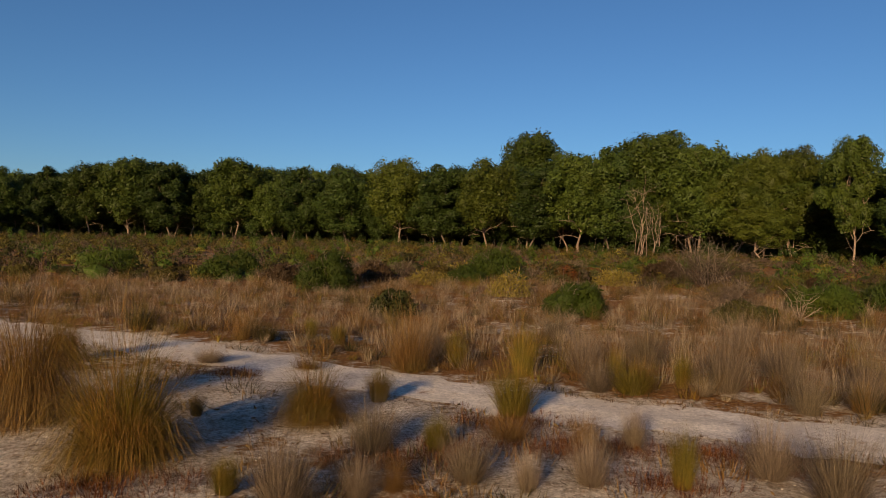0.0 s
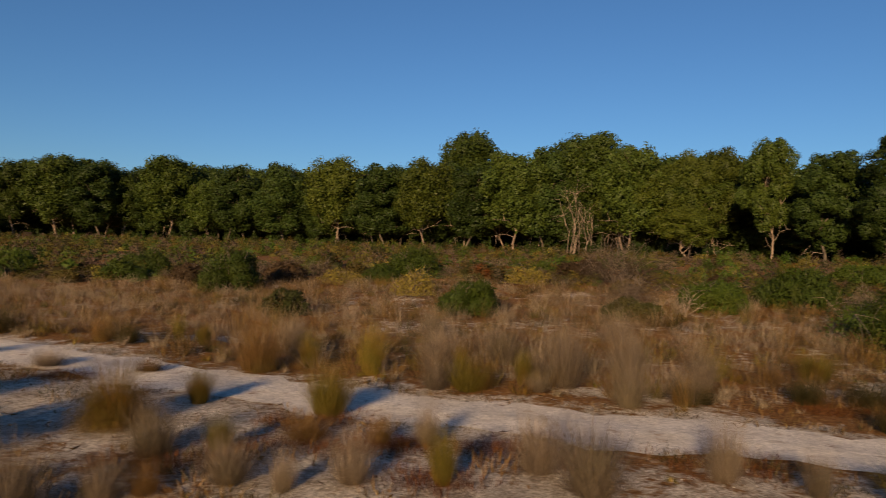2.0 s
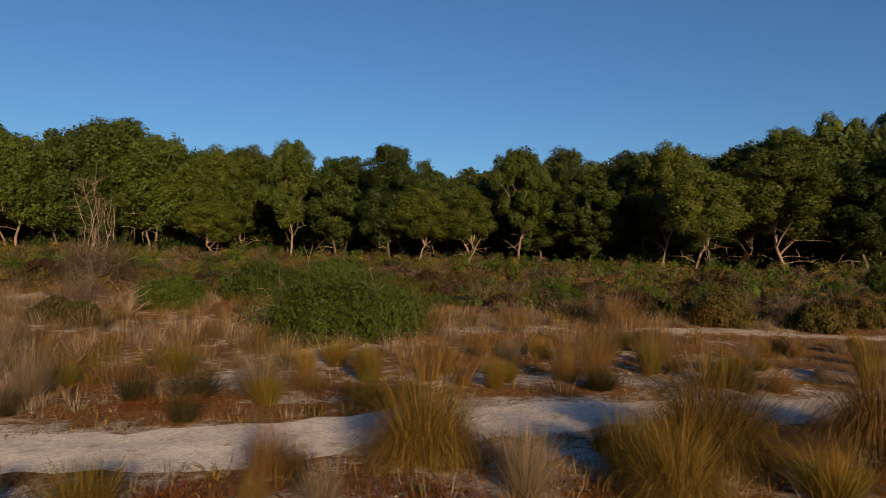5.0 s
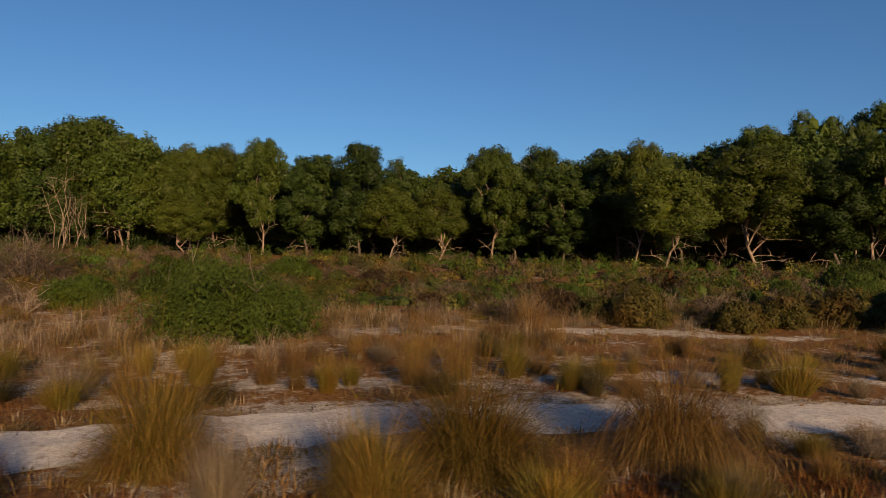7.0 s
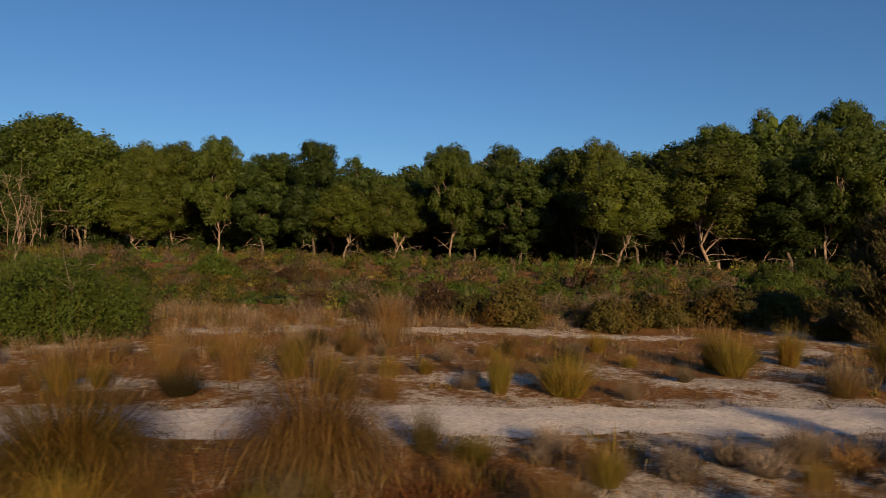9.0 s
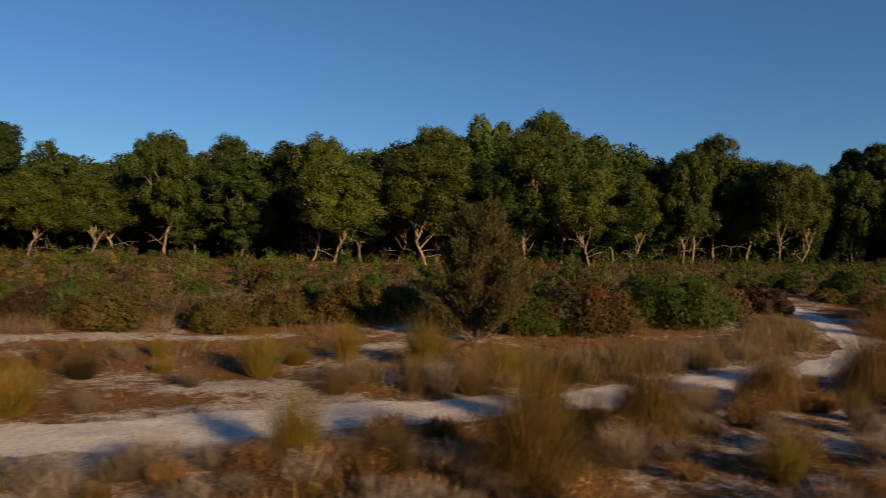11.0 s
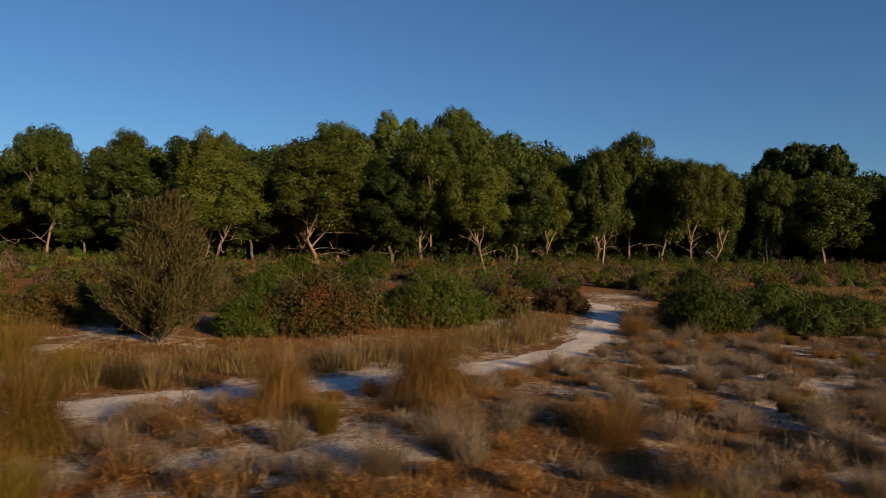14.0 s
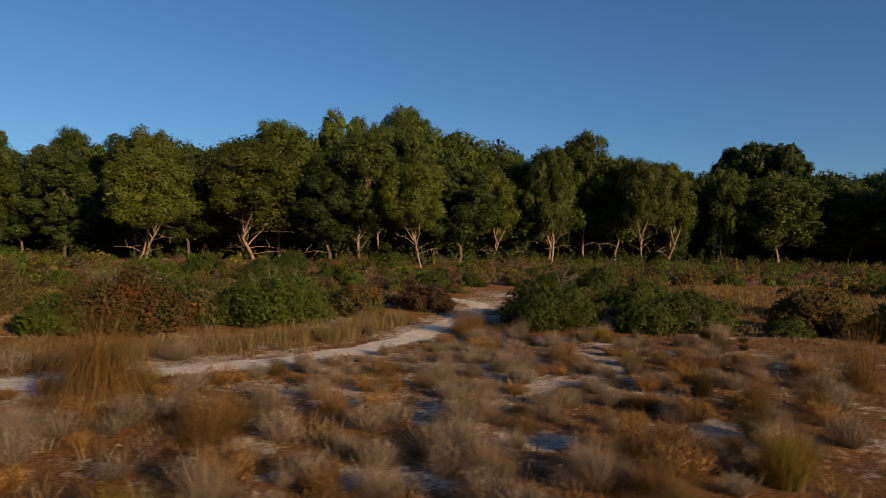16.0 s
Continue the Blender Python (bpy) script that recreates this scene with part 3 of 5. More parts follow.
for k in range(4):
    v, vr, vh = gum_tree(150 + k, R=(5.6, 5.0, 6.2, 5.4)[k], low=(0.22, 0.13, 0.3, 0.18)[k], clumps=44, tufts=20, per=24, bark=BARK_PINK if k % 2 == 0 else BARK_DARK, leaf=GUM[(0, 1, 2, 1)[k]], leaf_len=0.28,
                 fork=(0.3, 0.42, 0.18, 0.3)[k], limbs=6, dead=(2, 1, 3, 1)[k])
    tagged(v, GUM_LABELS[(0, 1, 2, 1)[k]], "tree", "gum trees of the woods")
    WEST.append((v, vr, vh))
BACK = []
for k in range(4):
    v, vr, vh = gum_tree(200 + k, R=5.8, low=0.08, clumps=34, tufts=20, per=16, bark=BARK_DARK, leaf=GUM[(0, 1, 1, 0)[k]], leaf_len=0.34, limbs=4, dead=0)
    tagged(v, "dark eucalypt standing deeper in the woods", "tree", "gum trees of the woods")
    BACK.append((v, vr, vh))
USED = set()


def plant(stock, k, x, y, h, r, turn):
    v, vr, vh = stock[k % len(stock)]
    z = level(x, y)
    h += 1.2 if stock is WEST and x < 60 else 0
    m = pose(x, y, z - 0.1, 0, 0, turn) @ Matrix.Diagonal((r / vr, r / vr, (h - z) / vh, 1))
    if v.name in USED:
        return copy_thing(v, m)
    USED.add(v.name)
    v.matrix_basis = m
    return v


# x, y, height, crown radius, kind: the edge of the woods, from west to east
EDGE_WEST = [(-112, 172, 18.5, 5.4, 3), (-98, 170, 18.5, 5.4, 1), (-85, 166, 19.5, 5.4, 4), (-74, 163, 20.5, 5.4, 0), (-62, 158, 20.4, 5.4, 1), (-48, 160, 20.4, 5.4, 0), (-34, 155, 19.6, 5.4, 1), (-21, 150, 20, 5.4, 3), (-9, 142, 20, 6, 2), (1, 137, 19.2, 5.5, 5),
             (8, 130, 19, 5, 2), (15, 124, 17.5, 5, 5), (18.8, 150, 27.3, 5.8, 0), (23, 118, 18.5, 4.5, 8), (29, 120, 21, 5, 1), (36, 117, 22, 5, 4),
             (38, 134, 24.5, 6, 0), (40, 108, 19.2, 4.5, 8), (46, 100, 18.8, 4, 2), (50, 99, 19.0, 4.5, 5), (44, 95, 11, 3.5, 5)]
EDGE_MIDDLE = [(52.4, 88.6, 19.0, 3.6, 0), (57, 84, 16.8, 4, 4), (60.3, 75.6, 20.6, 3.1, 4), (61.6, 70, 13.8, 4.2, 2), (68, 77, 16.5, 3.5, 7), (66, 66, 13, 3.2, 5),
               (77.5, 68.2, 19, 4.8, 0), (90.8, 71.4, 21, 4.5, 3), (83.3, 60.1, 17.5, 3.2, 4), (91, 57, 18.5, 4.4, 1), (88.4, 52.6, 18.8, 4.4, 8), (82.1, 43.4, 17.2, 5.2, 2),
               (92, 47, 18.8, 4, 7), (94.6, 38.5, 19.5, 5.6, 5), (103, 42, 21.5, 5, 6), (100.6, 31.4, 18.5, 4, 4), (102.2, 27.9, 19.5, 5.4, 0)]
EDGE_EAST = [(114.3, 38.8, 24.3, 3.7, 3), (117.6, 35.7, 24.0, 3.8, 0), (122.1, 33.7, 24.9, 3.9, 6), (128, 31, 24.2, 4.2, 1), (103.5, 19.4, 16, 5, 8), (118, 22, 21.5, 5, 7),
             (134.3, 13.8, 21.5, 4.6, 0), (143.6, 25.8, 23, 5, 1), (136.8, 19, 21.8, 4.5, 4), (148.2, 13.1, 24.0, 3.8, 6), (145.3, 2, 21.3, 4.6, 8), (154, 0, 22.5, 4.6, 5),
             (172, -3, 22.6, 5, 7), (164, -8, 20.5, 4.4, 0), (176, -9, 20.8, 4.6, 3), (168, -17, 18.5, 5.5, 4), (176, -26, 19.8, 6, 1), (184, -36, 24, 6.5, 3), (170, -38, 18.5, 6, 0), (176, -50, 19, 6, 2)]
for i, (x, y, h, r, k) in enumerate(EDGE_WEST + EDGE_MIDDLE + EDGE_EAST):
    plant(WEST if y > 104 or r >= 5.5 and x > 150 else VARIANTS, k, x, y, h, r * (1.1 if y > 104 else 1.16), (i * 77) % 360)

# unseen trees, added beyond the start of the walk to shade the western woods
for i, (x, y, h, r) in enumerate([(-128, 132, 19, 6), (-117, 126, 20, 6.2), (-106, 121, 18.5, 6), (-97, 113, 17.5, 5.6), (-122, 112, 20, 6.4), (-108, 106, 19, 6), (-134, 118, 19.5, 6)]):
    plant(WEST, i, x, y, h, r, (i * 101) % 360)

# the flat-topped tree that stands over its neighbours
flat_gum, _, _ = gum_tree(301, H=24.0, R=12.0, low=0.76, clumps=50, tufts=24, per=20, bark=BARK_PINK, leaf=GUM[1], leaf_len=0.42, fork=0.55, limbs=9, dead=0, flat=True)
flat_gum.matrix_basis = pose(182, -12.5, level(182, -12.5), 0, 0, 40)
tagged(flat_gum, "flat-topped old eucalypt with open pale limbs", "tree", "gum trees of the woods")

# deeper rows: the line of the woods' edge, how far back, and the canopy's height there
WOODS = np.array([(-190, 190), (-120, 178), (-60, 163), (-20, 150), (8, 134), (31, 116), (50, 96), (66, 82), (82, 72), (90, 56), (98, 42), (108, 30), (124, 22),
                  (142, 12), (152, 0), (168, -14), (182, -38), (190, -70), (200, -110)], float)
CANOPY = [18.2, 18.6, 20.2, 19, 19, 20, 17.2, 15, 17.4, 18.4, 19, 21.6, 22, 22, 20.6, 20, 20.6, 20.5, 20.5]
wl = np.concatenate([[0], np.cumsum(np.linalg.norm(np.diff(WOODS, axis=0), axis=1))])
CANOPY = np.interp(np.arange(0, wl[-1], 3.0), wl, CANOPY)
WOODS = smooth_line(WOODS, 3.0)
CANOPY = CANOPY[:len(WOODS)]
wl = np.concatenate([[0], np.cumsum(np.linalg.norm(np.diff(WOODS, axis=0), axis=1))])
wr = np.random.default_rng(5)
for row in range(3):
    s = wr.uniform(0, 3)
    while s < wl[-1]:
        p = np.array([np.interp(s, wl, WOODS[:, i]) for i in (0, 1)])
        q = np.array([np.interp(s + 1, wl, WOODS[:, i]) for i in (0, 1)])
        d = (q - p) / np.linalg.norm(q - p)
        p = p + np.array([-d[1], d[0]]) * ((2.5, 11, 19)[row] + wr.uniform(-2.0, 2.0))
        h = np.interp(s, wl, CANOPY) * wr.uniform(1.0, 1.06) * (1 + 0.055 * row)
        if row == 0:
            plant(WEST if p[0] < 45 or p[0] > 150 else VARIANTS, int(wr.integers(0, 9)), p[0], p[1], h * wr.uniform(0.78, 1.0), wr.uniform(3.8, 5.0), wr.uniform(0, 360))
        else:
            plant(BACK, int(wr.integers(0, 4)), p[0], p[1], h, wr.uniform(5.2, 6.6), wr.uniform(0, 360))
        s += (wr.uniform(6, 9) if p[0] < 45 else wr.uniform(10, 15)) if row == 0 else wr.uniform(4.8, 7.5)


def understorey(name, label, depth, hs, ws, count, per, size, material, seed):
    """Leafy growth along the woods' edge, so many metres in."""
    r = np.random.default_rng(seed)
    s = r.uniform(0, wl[-1] - 2, count)
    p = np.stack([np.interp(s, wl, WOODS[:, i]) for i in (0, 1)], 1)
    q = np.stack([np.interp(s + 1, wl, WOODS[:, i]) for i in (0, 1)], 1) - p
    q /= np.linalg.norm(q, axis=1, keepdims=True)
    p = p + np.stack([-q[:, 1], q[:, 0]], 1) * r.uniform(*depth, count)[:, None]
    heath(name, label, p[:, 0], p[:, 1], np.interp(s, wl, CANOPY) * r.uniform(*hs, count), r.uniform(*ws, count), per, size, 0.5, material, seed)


def bare_tree():
    """Bleached leafless tree with several stems."""
    global rng
    rng = np.random.default_rng(31)
    tree = new("dead_tree")
    for k in range(9):
        a = np.array([rng.normal(0, 0.5) + (k > 4) * (k - 4) * 0.9, rng.normal(0, 0.6), -0.2])
        spread = rng.normal(0, 1.6, 2) if k <= 4 else rng.normal(0, 0.4, 2)
        e = a + np.array([spread[0] - (2.0 if k < 3 else 0), spread[1], rng.uniform(6.5, 10.5)])
        line = bent(a, e, 0.0, 8)
        r = rng.uniform(0.05, 0.1)
        stem = part("stem", make_mesh("stem", *tube(line, np.linspace(r, r * 0.25, 8), 6), BARK_DEAD, True), tree)
        for _ in range(9):
            b0 = line[rng.integers(2, 8)]
            l2 = bent(b0, b0 + rng.normal(0, 1.1, 3) + (-0.4, 0, 1.0), 0.06, 5)
            twig = tube(bent(l2[2], l2[2] + rng.normal(0, 0.7, 3) + (0, 0, 0.4), 0, 4), np.linspace(r * 0.2, r * 0.07, 4), 4)
            part("branch", make_mesh("branch", *joined([tube(l2, np.linspace(r * 0.38, r * 0.1, 5), 4), twig]), BARK_DEAD, True), stem)
    tree.matrix_basis = pose(31, 109.5, level(31, 109.5))
    tagged(tree, "bleached leafless tree with many branching stems", "dead tree")


bare_tree()


# ---------------------------------------------------------------- tussocks
SHAPE = {  # blades, cuts, width, root, lean at the root, lean at the tip
    "G": (6200, 4, 0.0040, 0.36, (0.0, 1.2), (1.3, 2.8)), "A": (6200, 5, 0.0041, 0.32, (0.0, 1.05), (1.9, 3.0)),
    "Y": (1900, 3, 0.0038, 0.22, (0.0, 0.45), (0.1, 1.0)), "P": (2300, 3, 0.0038, 0.24, (0.0, 1.35), (0.2, 1.6)),
    "R": (2600, 4, 0.0034, 0.40, (0.0, 1.2), (0.9, 2.3)), "D": (1700, 3, 0.0045, 0.30, (0.0, 1.0), (0.2, 1.4))}


def cushion_mesh(kind, seed, material):
    """A low heath plant of many leafy sprigs on thin stems, 1 m high and 1 m wide."""
    m = 15
    a, rr = rng.uniform(0, 2 * np.pi, m), 0.36 * np.sqrt(rng.uniform(0, 1, m))
    cen = np.stack([rr * np.cos(a), rr * np.sin(a), rng.uniform(0.16, 0.62, m) * (1 - 0.9 * rr)], 1)
    pos, sprigs = billows(cen, rng.uniform(0.12, 0.2, m), 9, 10, 0.05, 0.2 if kind == "C" else 0.3, 0.7, -0.7, 1.2, 0.6)
    n = 620
    az = rng.uniform(0, 2 * np.pi, n)
    base = np.stack([0.16 * np.cos(az) * rng.uniform(0, 1, n), 0.16 * np.sin(az) * rng.uniform(0, 1, n), np.full(n, -0.03)], 1)
    stems = blades(base, az + rng.normal(0, 0.5, n), rng.uniform(0.1, 1.2, n), rng.uniform(0.0, 1.1, n), rng.uniform(0.5, 0.95, n), np.full(n, 0.0065), 2)
    v, t, q = joined([sprigs, stems])
    v[:, 2] = np.maximum(v[:, 2], -0.03)
    v = v * np.array([0.5, 0.5, 1.0]) / np.array([*[np.percentile(np.hypot(v[:, 0], v[:, 1]), 95)] * 2, np.percentile(v[:, 2], 98.5)])
    return make_mesh(kind, v, t, q, material)


def tussock_mesh(kind, seed, material, share=1.0, low=1.0):
    """One tussock 1 m high and 1 m wide. share: of the blades; low: how tall they stand."""
    global rng
    rng = np.random.default_rng(seed)
    if kind in "CO":
        return cushion_mesh(kind, seed, material)
    n, segs, w, root, t0, t1 = SHAPE[kind]
    n = int(n * share)
    az = rng.uniform(0, 2 * np.pi, n)
    rr = root * np.sqrt(rng.uniform(0, 1, n))
    u = np.clip(0.55 * rng.uniform(0, 1, n) + 0.45 * rr / root + rng.normal(0, 0.08, n), 0, 1)
    wob = 1 + 0.2 * np.sin(az * 3 + seed) + 0.14 * np.sin(az * 7 + 2 * seed)
    base = np.stack([rr * np.cos(az), rr * np.sin(az), np.full(n, -0.04)], 1)
    ln = (rng.uniform(0.35, 1.15, n) if kind in "GA" else rng.uniform(0.5, 1.08, n)) * np.clip(wob, 0.75, 1.25)
    v, t, q = blades(base, az + rng.normal(0, 0.9, n), t0[0] + (t0[1] - t0[0]) * u + rng.normal(0, 0.2, n), t1[0] + (t1[1] - t1[0]) * u + rng.normal(0, 0.42, n), ln, w * rng.uniform(0.6, 1.4, n), segs, 1.1 if kind in "GA" else 1.0)
    v[:, 2] = np.maximum(v[:, 2], -0.03)
    hi, wd = np.percentile(v[:, 2], 98.5), np.percentile(np.hypot(v[:, 0], v[:, 1]), 90)
    v = v * np.array([0.5 / wd, 0.5 / wd, low / hi])
    me = make_mesh(kind, v, t, q, material)
    rng = np.random.default_rng(seed + 1)
    return me


TUSSOCK = {"G": ("rush_tussock", "large green and tan rush tussock on pale sand"), "A": ("rush_tussock", "large arching brown rush tussock beside the track"),
           "Y": ("grass_tussock", "upright yellow-green grass tussock"), "P": ("sedge_tussock", "spiky grey-brown dry sedge tussock"),
           "R": ("dry_tussock", "rust-brown dry tussock in the heath"), "D": ("dark_tussock", "small dark-green tussock on sandy ground"),
           "C": ("grey_cushion", "rounded wiry grey-brown heath cushion on sandy ground"), "O": ("rust_cushion", "rounded matted rust-orange heath cushion on sandy ground")}
TUSSOCK_MESH = {k: [tussock_mesh(k, 40 + 10 * i + j, BLADES[k]) for j in range(4)] for i, k in enumerate(TUSSOCK)}
THATCH_MESH = {"G": [tussock_mesh("R", 140 + j, BLADES["R"], 1.3, 0.45) for j in range(3)], "A": [tussock_mesh("R", 150 + j, BLADES["P"], 1.3, 0.45) for j in range(3)]}
tr = np.random.default_rng(11)
PLACED = []


def set_tussock(x, y, h, w, kind):
    name, label = TUSSOCK[kind]
    z = level(x, y)
    if kind in THATCH_MESH:
        w *= 0.97
    m = pose(x, y, z, 0, 0, tr.uniform(0, 360)) @ Matrix.Diagonal((w, w, h, 1))
    blade_mesh = TUSSOCK_MESH[kind][int(tr.integers(0, 4))]
    if kind in THATCH_MESH:
        ob = new(name)
        part("blade_crown", blade_mesh, ob)
        part("dry_thatch", THATCH_MESH[kind][int(tr.integers(0, 3))], ob, "dead brown thatch round the base")
    else:
        ob = new(name, blade_mesh)
    ob.matrix_basis = m
    tagged(ob, label, "heath cushion" if kind in "CO" else "grass tussock", name.replace("_", " ") + "s of the heath")
    PLACED.append((x, y, w / 2))


# x, y, height, width, kind
TUSSOCKS_START = [(-4.1, 9.0, 1.38, 1.75, "G"), (-6.3, 10.6, 1.5, 1.6, "A"), (-8.6, 15.8, 1.03, 1.03, "G"), (-2.0, 11.3, 0.81, 1.2, "G"), (-1.1, 12.8, 0.65, 0.52, "Y"),
    (1.3, 12.0, 0.93, 0.88, "Y"), (-5.4, 16.3, 0.37, 0.93, "P"), (-3.0, 15.8, 0.32, 0.77, "R"), (-3.9, 11.2, 0.41, 0.31, "D"), (-2.4, 7.9, 0.46, 0.39, "Y"),
    (-1.7, 7.7, 0.8, 0.9, "P"), (-0.9, 8.1, 0.53, 0.6, "P"), (-0.9, 9.8, 0.76, 0.88, "P"), (0.0, 9.8, 0.53, 0.44, "Y"), (0.4, 8.6, 0.6, 0.77, "P"),
    (1.1, 8.3, 0.5, 0.4, "P"), (1.9, 8.5, 0.66, 0.66, "P"), (2.9, 10.2, 0.65, 0.46, "P"), (2.2, 10.3, 0.4, 0.6, "R")]
TUSSOCKS_TRACK = [(3.0, 8.4, 0.72, 0.38, "Y"), (4.3, 8.9, 0.76, 0.83, "P"), (4.8, 8.2, 0.9, 1.0, "P"), (1.1, 10.5, 0.34, 0.94, "R"), (-0.5, 8.3, 0.4, 0.5, "R"),
    (6.7, 8.7, 0.78, 0.64, "P"), (7.6, 8.1, 0.54, 0.44, "P"), (8.5, 7.4, 0.62, 0.91, "Y"), (10.1, 6.5, 0.42, 0.49, "R"), (10.7, 6.0, 0.5, 0.6, "P"),
    (13.0, 7.0, 1.3, 1.9, "G"), (13.1, 5.0, 1.0, 0.85, "P"), (14.4, 3.7, 0.95, 1.4, "G"), (16.6, 4.5, 1.3, 2.4, "G"), (19.5, 3.1, 1.3, 2.3, "A"),
    (14.7, 4.6, 0.95, 0.88, "Y"), (21.3, 2.8, 0.82, 0.55, "D"), (22.2, 0.0, 0.55, 0.63, "Y"), (21.5, 1.9, 0.43, 0.69, "Y")]
TUSSOCKS_BEYOND = [(-0.7, 16.2, 1.39, 1.39, "R"), (0.4, 16.8, 0.89, 0.55, "Y"), (6.1, 14.7, 1.5, 1.14, "P"), (3.9, 15.3, 0.81, 0.35, "Y"), (5.2, 14.8, 0.8, 0.4, "Y"),
    (3.4, 16.2, 1.12, 0.99, "P"), (1.9, 15.7, 1.22, 0.71, "Y"), (5.2, 17.5, 1.22, 1.22, "P"), (7.8, 15.6, 1.34, 1.08, "P"), (6.9, 12.9, 1.06, 0.86, "P"),
    (9.1, 14.6, 1.13, 0.89, "P"), (3.7, 22.1, 0.9, 1.08, "P"), (-9.3, 21.6, 0.79, 1.15, "D"), (-5.0, 20.0, 0.57, 0.82, "D"), (-5.7, 19.9, 0.8, 0.8, "R"),
    (-3.9, 20.9, 0.68, 0.43, "Y"), (-0.3, 18.9, 1.08, 0.92, "P"), (-2.9, 19.9, 0.65, 0.49, "Y"), (9.5, 21.6, 1.06, 1.23, "P")]
TUSSOCKS_FLATS = [(19.8, 10.1, 1.12, 1.05, "R"), (19.6, 8.9, 0.58, 1.1, "D"), (11.8, 13.1, 0.58, 1.26, "D"), (13.7, 13.7, 0.67, 0.47, "Y"), (15.7, 12.6, 0.85, 0.82, "Y"),
    (18.5, 10.8, 0.58, 0.55, "Y"), (22.4, 6.9, 0.75, 0.63, "D"), (22.5, 7.6, 0.79, 0.79, "Y"), (20.7, 20.0, 1.11, 1.71, "R"), (13.0, 12.6, 0.86, 1.32, "P"),
    (15.0, 14.4, 0.62, 0.55, "Y"), (17.6, 10.3, 0.75, 0.62, "Y"), (18.0, 12.6, 0.7, 0.7, "R"), (21.5, 10.5, 1.27, 1.2, "R"), (22.6, 9.6, 1.01, 0.78, "Y"),
    (25.5, 5.4, 1.11, 0.65, "Y"), (26.6, 4.4, 0.97, 1.43, "Y"), (32.4, 3.5, 1.15, 1.15, "Y"), (30.0, 16.0, 1.32, 1.98, "R")]
TUSSOCKS_BEND = [(28.9, -5.7, 1.42, 1.9, "G"), (33.9, -2.0, 0.83, 1.15, "R"), (33.1, 4.4, 1.07, 0.96, "Y"), (34.4, 4.2, 0.62, 0.94, "Y"), (36.0, 3.6, 1.24, 0.99, "Y"),
    (36.3, 0.9, 1.56, 1.41, "Y"), (36.5, -1.6, 0.96, 1.33, "Y"), (28.1, -3.7, 0.8, 0.96, "D"), (32.2, -5.5, 0.81, 0.46, "D"), (32.6, -6.4, 1.46, 1.5, "G"), (31.9, -4.6, 1.2, 1.2, "G"),
    (36.8, -8.1, 1.23, 1.4, "A"), (39.4, -10.1, 1.52, 1.92, "A"), (31.0, -8.9, 0.79, 0.79, "Y"), (34.5, -7.0, 0.67, 0.78, "P"), (27.3, -2.5, 1.26, 0.87, "Y"),
    (43.2, -4.7, 0.73, 1.09, "P"), (56.4, -10.6, 1.35, 2.1, "R"), (44.6, -6.6, 0.7, 1.39, "P"), (25.4, -1.2, 0.5, 0.7, "P")]
TUSSOCKS_EAST = [(38.5, -14.6, 0.86, 1.51, "R"), (48.0, -21.5, 0.85, 0.71, "D"), (47.0, -22.9, 0.91, 0.91, "R"), (47.4, -24.0, 0.9, 1.02, "R"), (51.8, -25.1, 1.62, 1.39, "R"),
    (41.3, -23.7, 0.94, 0.94, "Y"), (39.6, -21.3, 0.74, 0.91, "P"), (39.0, -19.9, 0.67, 0.92, "P"), (37.9, -18.6, 0.49, 0.89, "P"), (40.3, -14.4, 0.69, 0.92, "P"),
    (41.4, -15.1, 0.72, 0.96, "R")]
for row in TUSSOCKS_START + TUSSOCKS_TRACK + TUSSOCKS_BEYOND + TUSSOCKS_FLATS + TUSSOCKS_BEND + TUSSOCKS_EAST:
    set_tussock(*row)


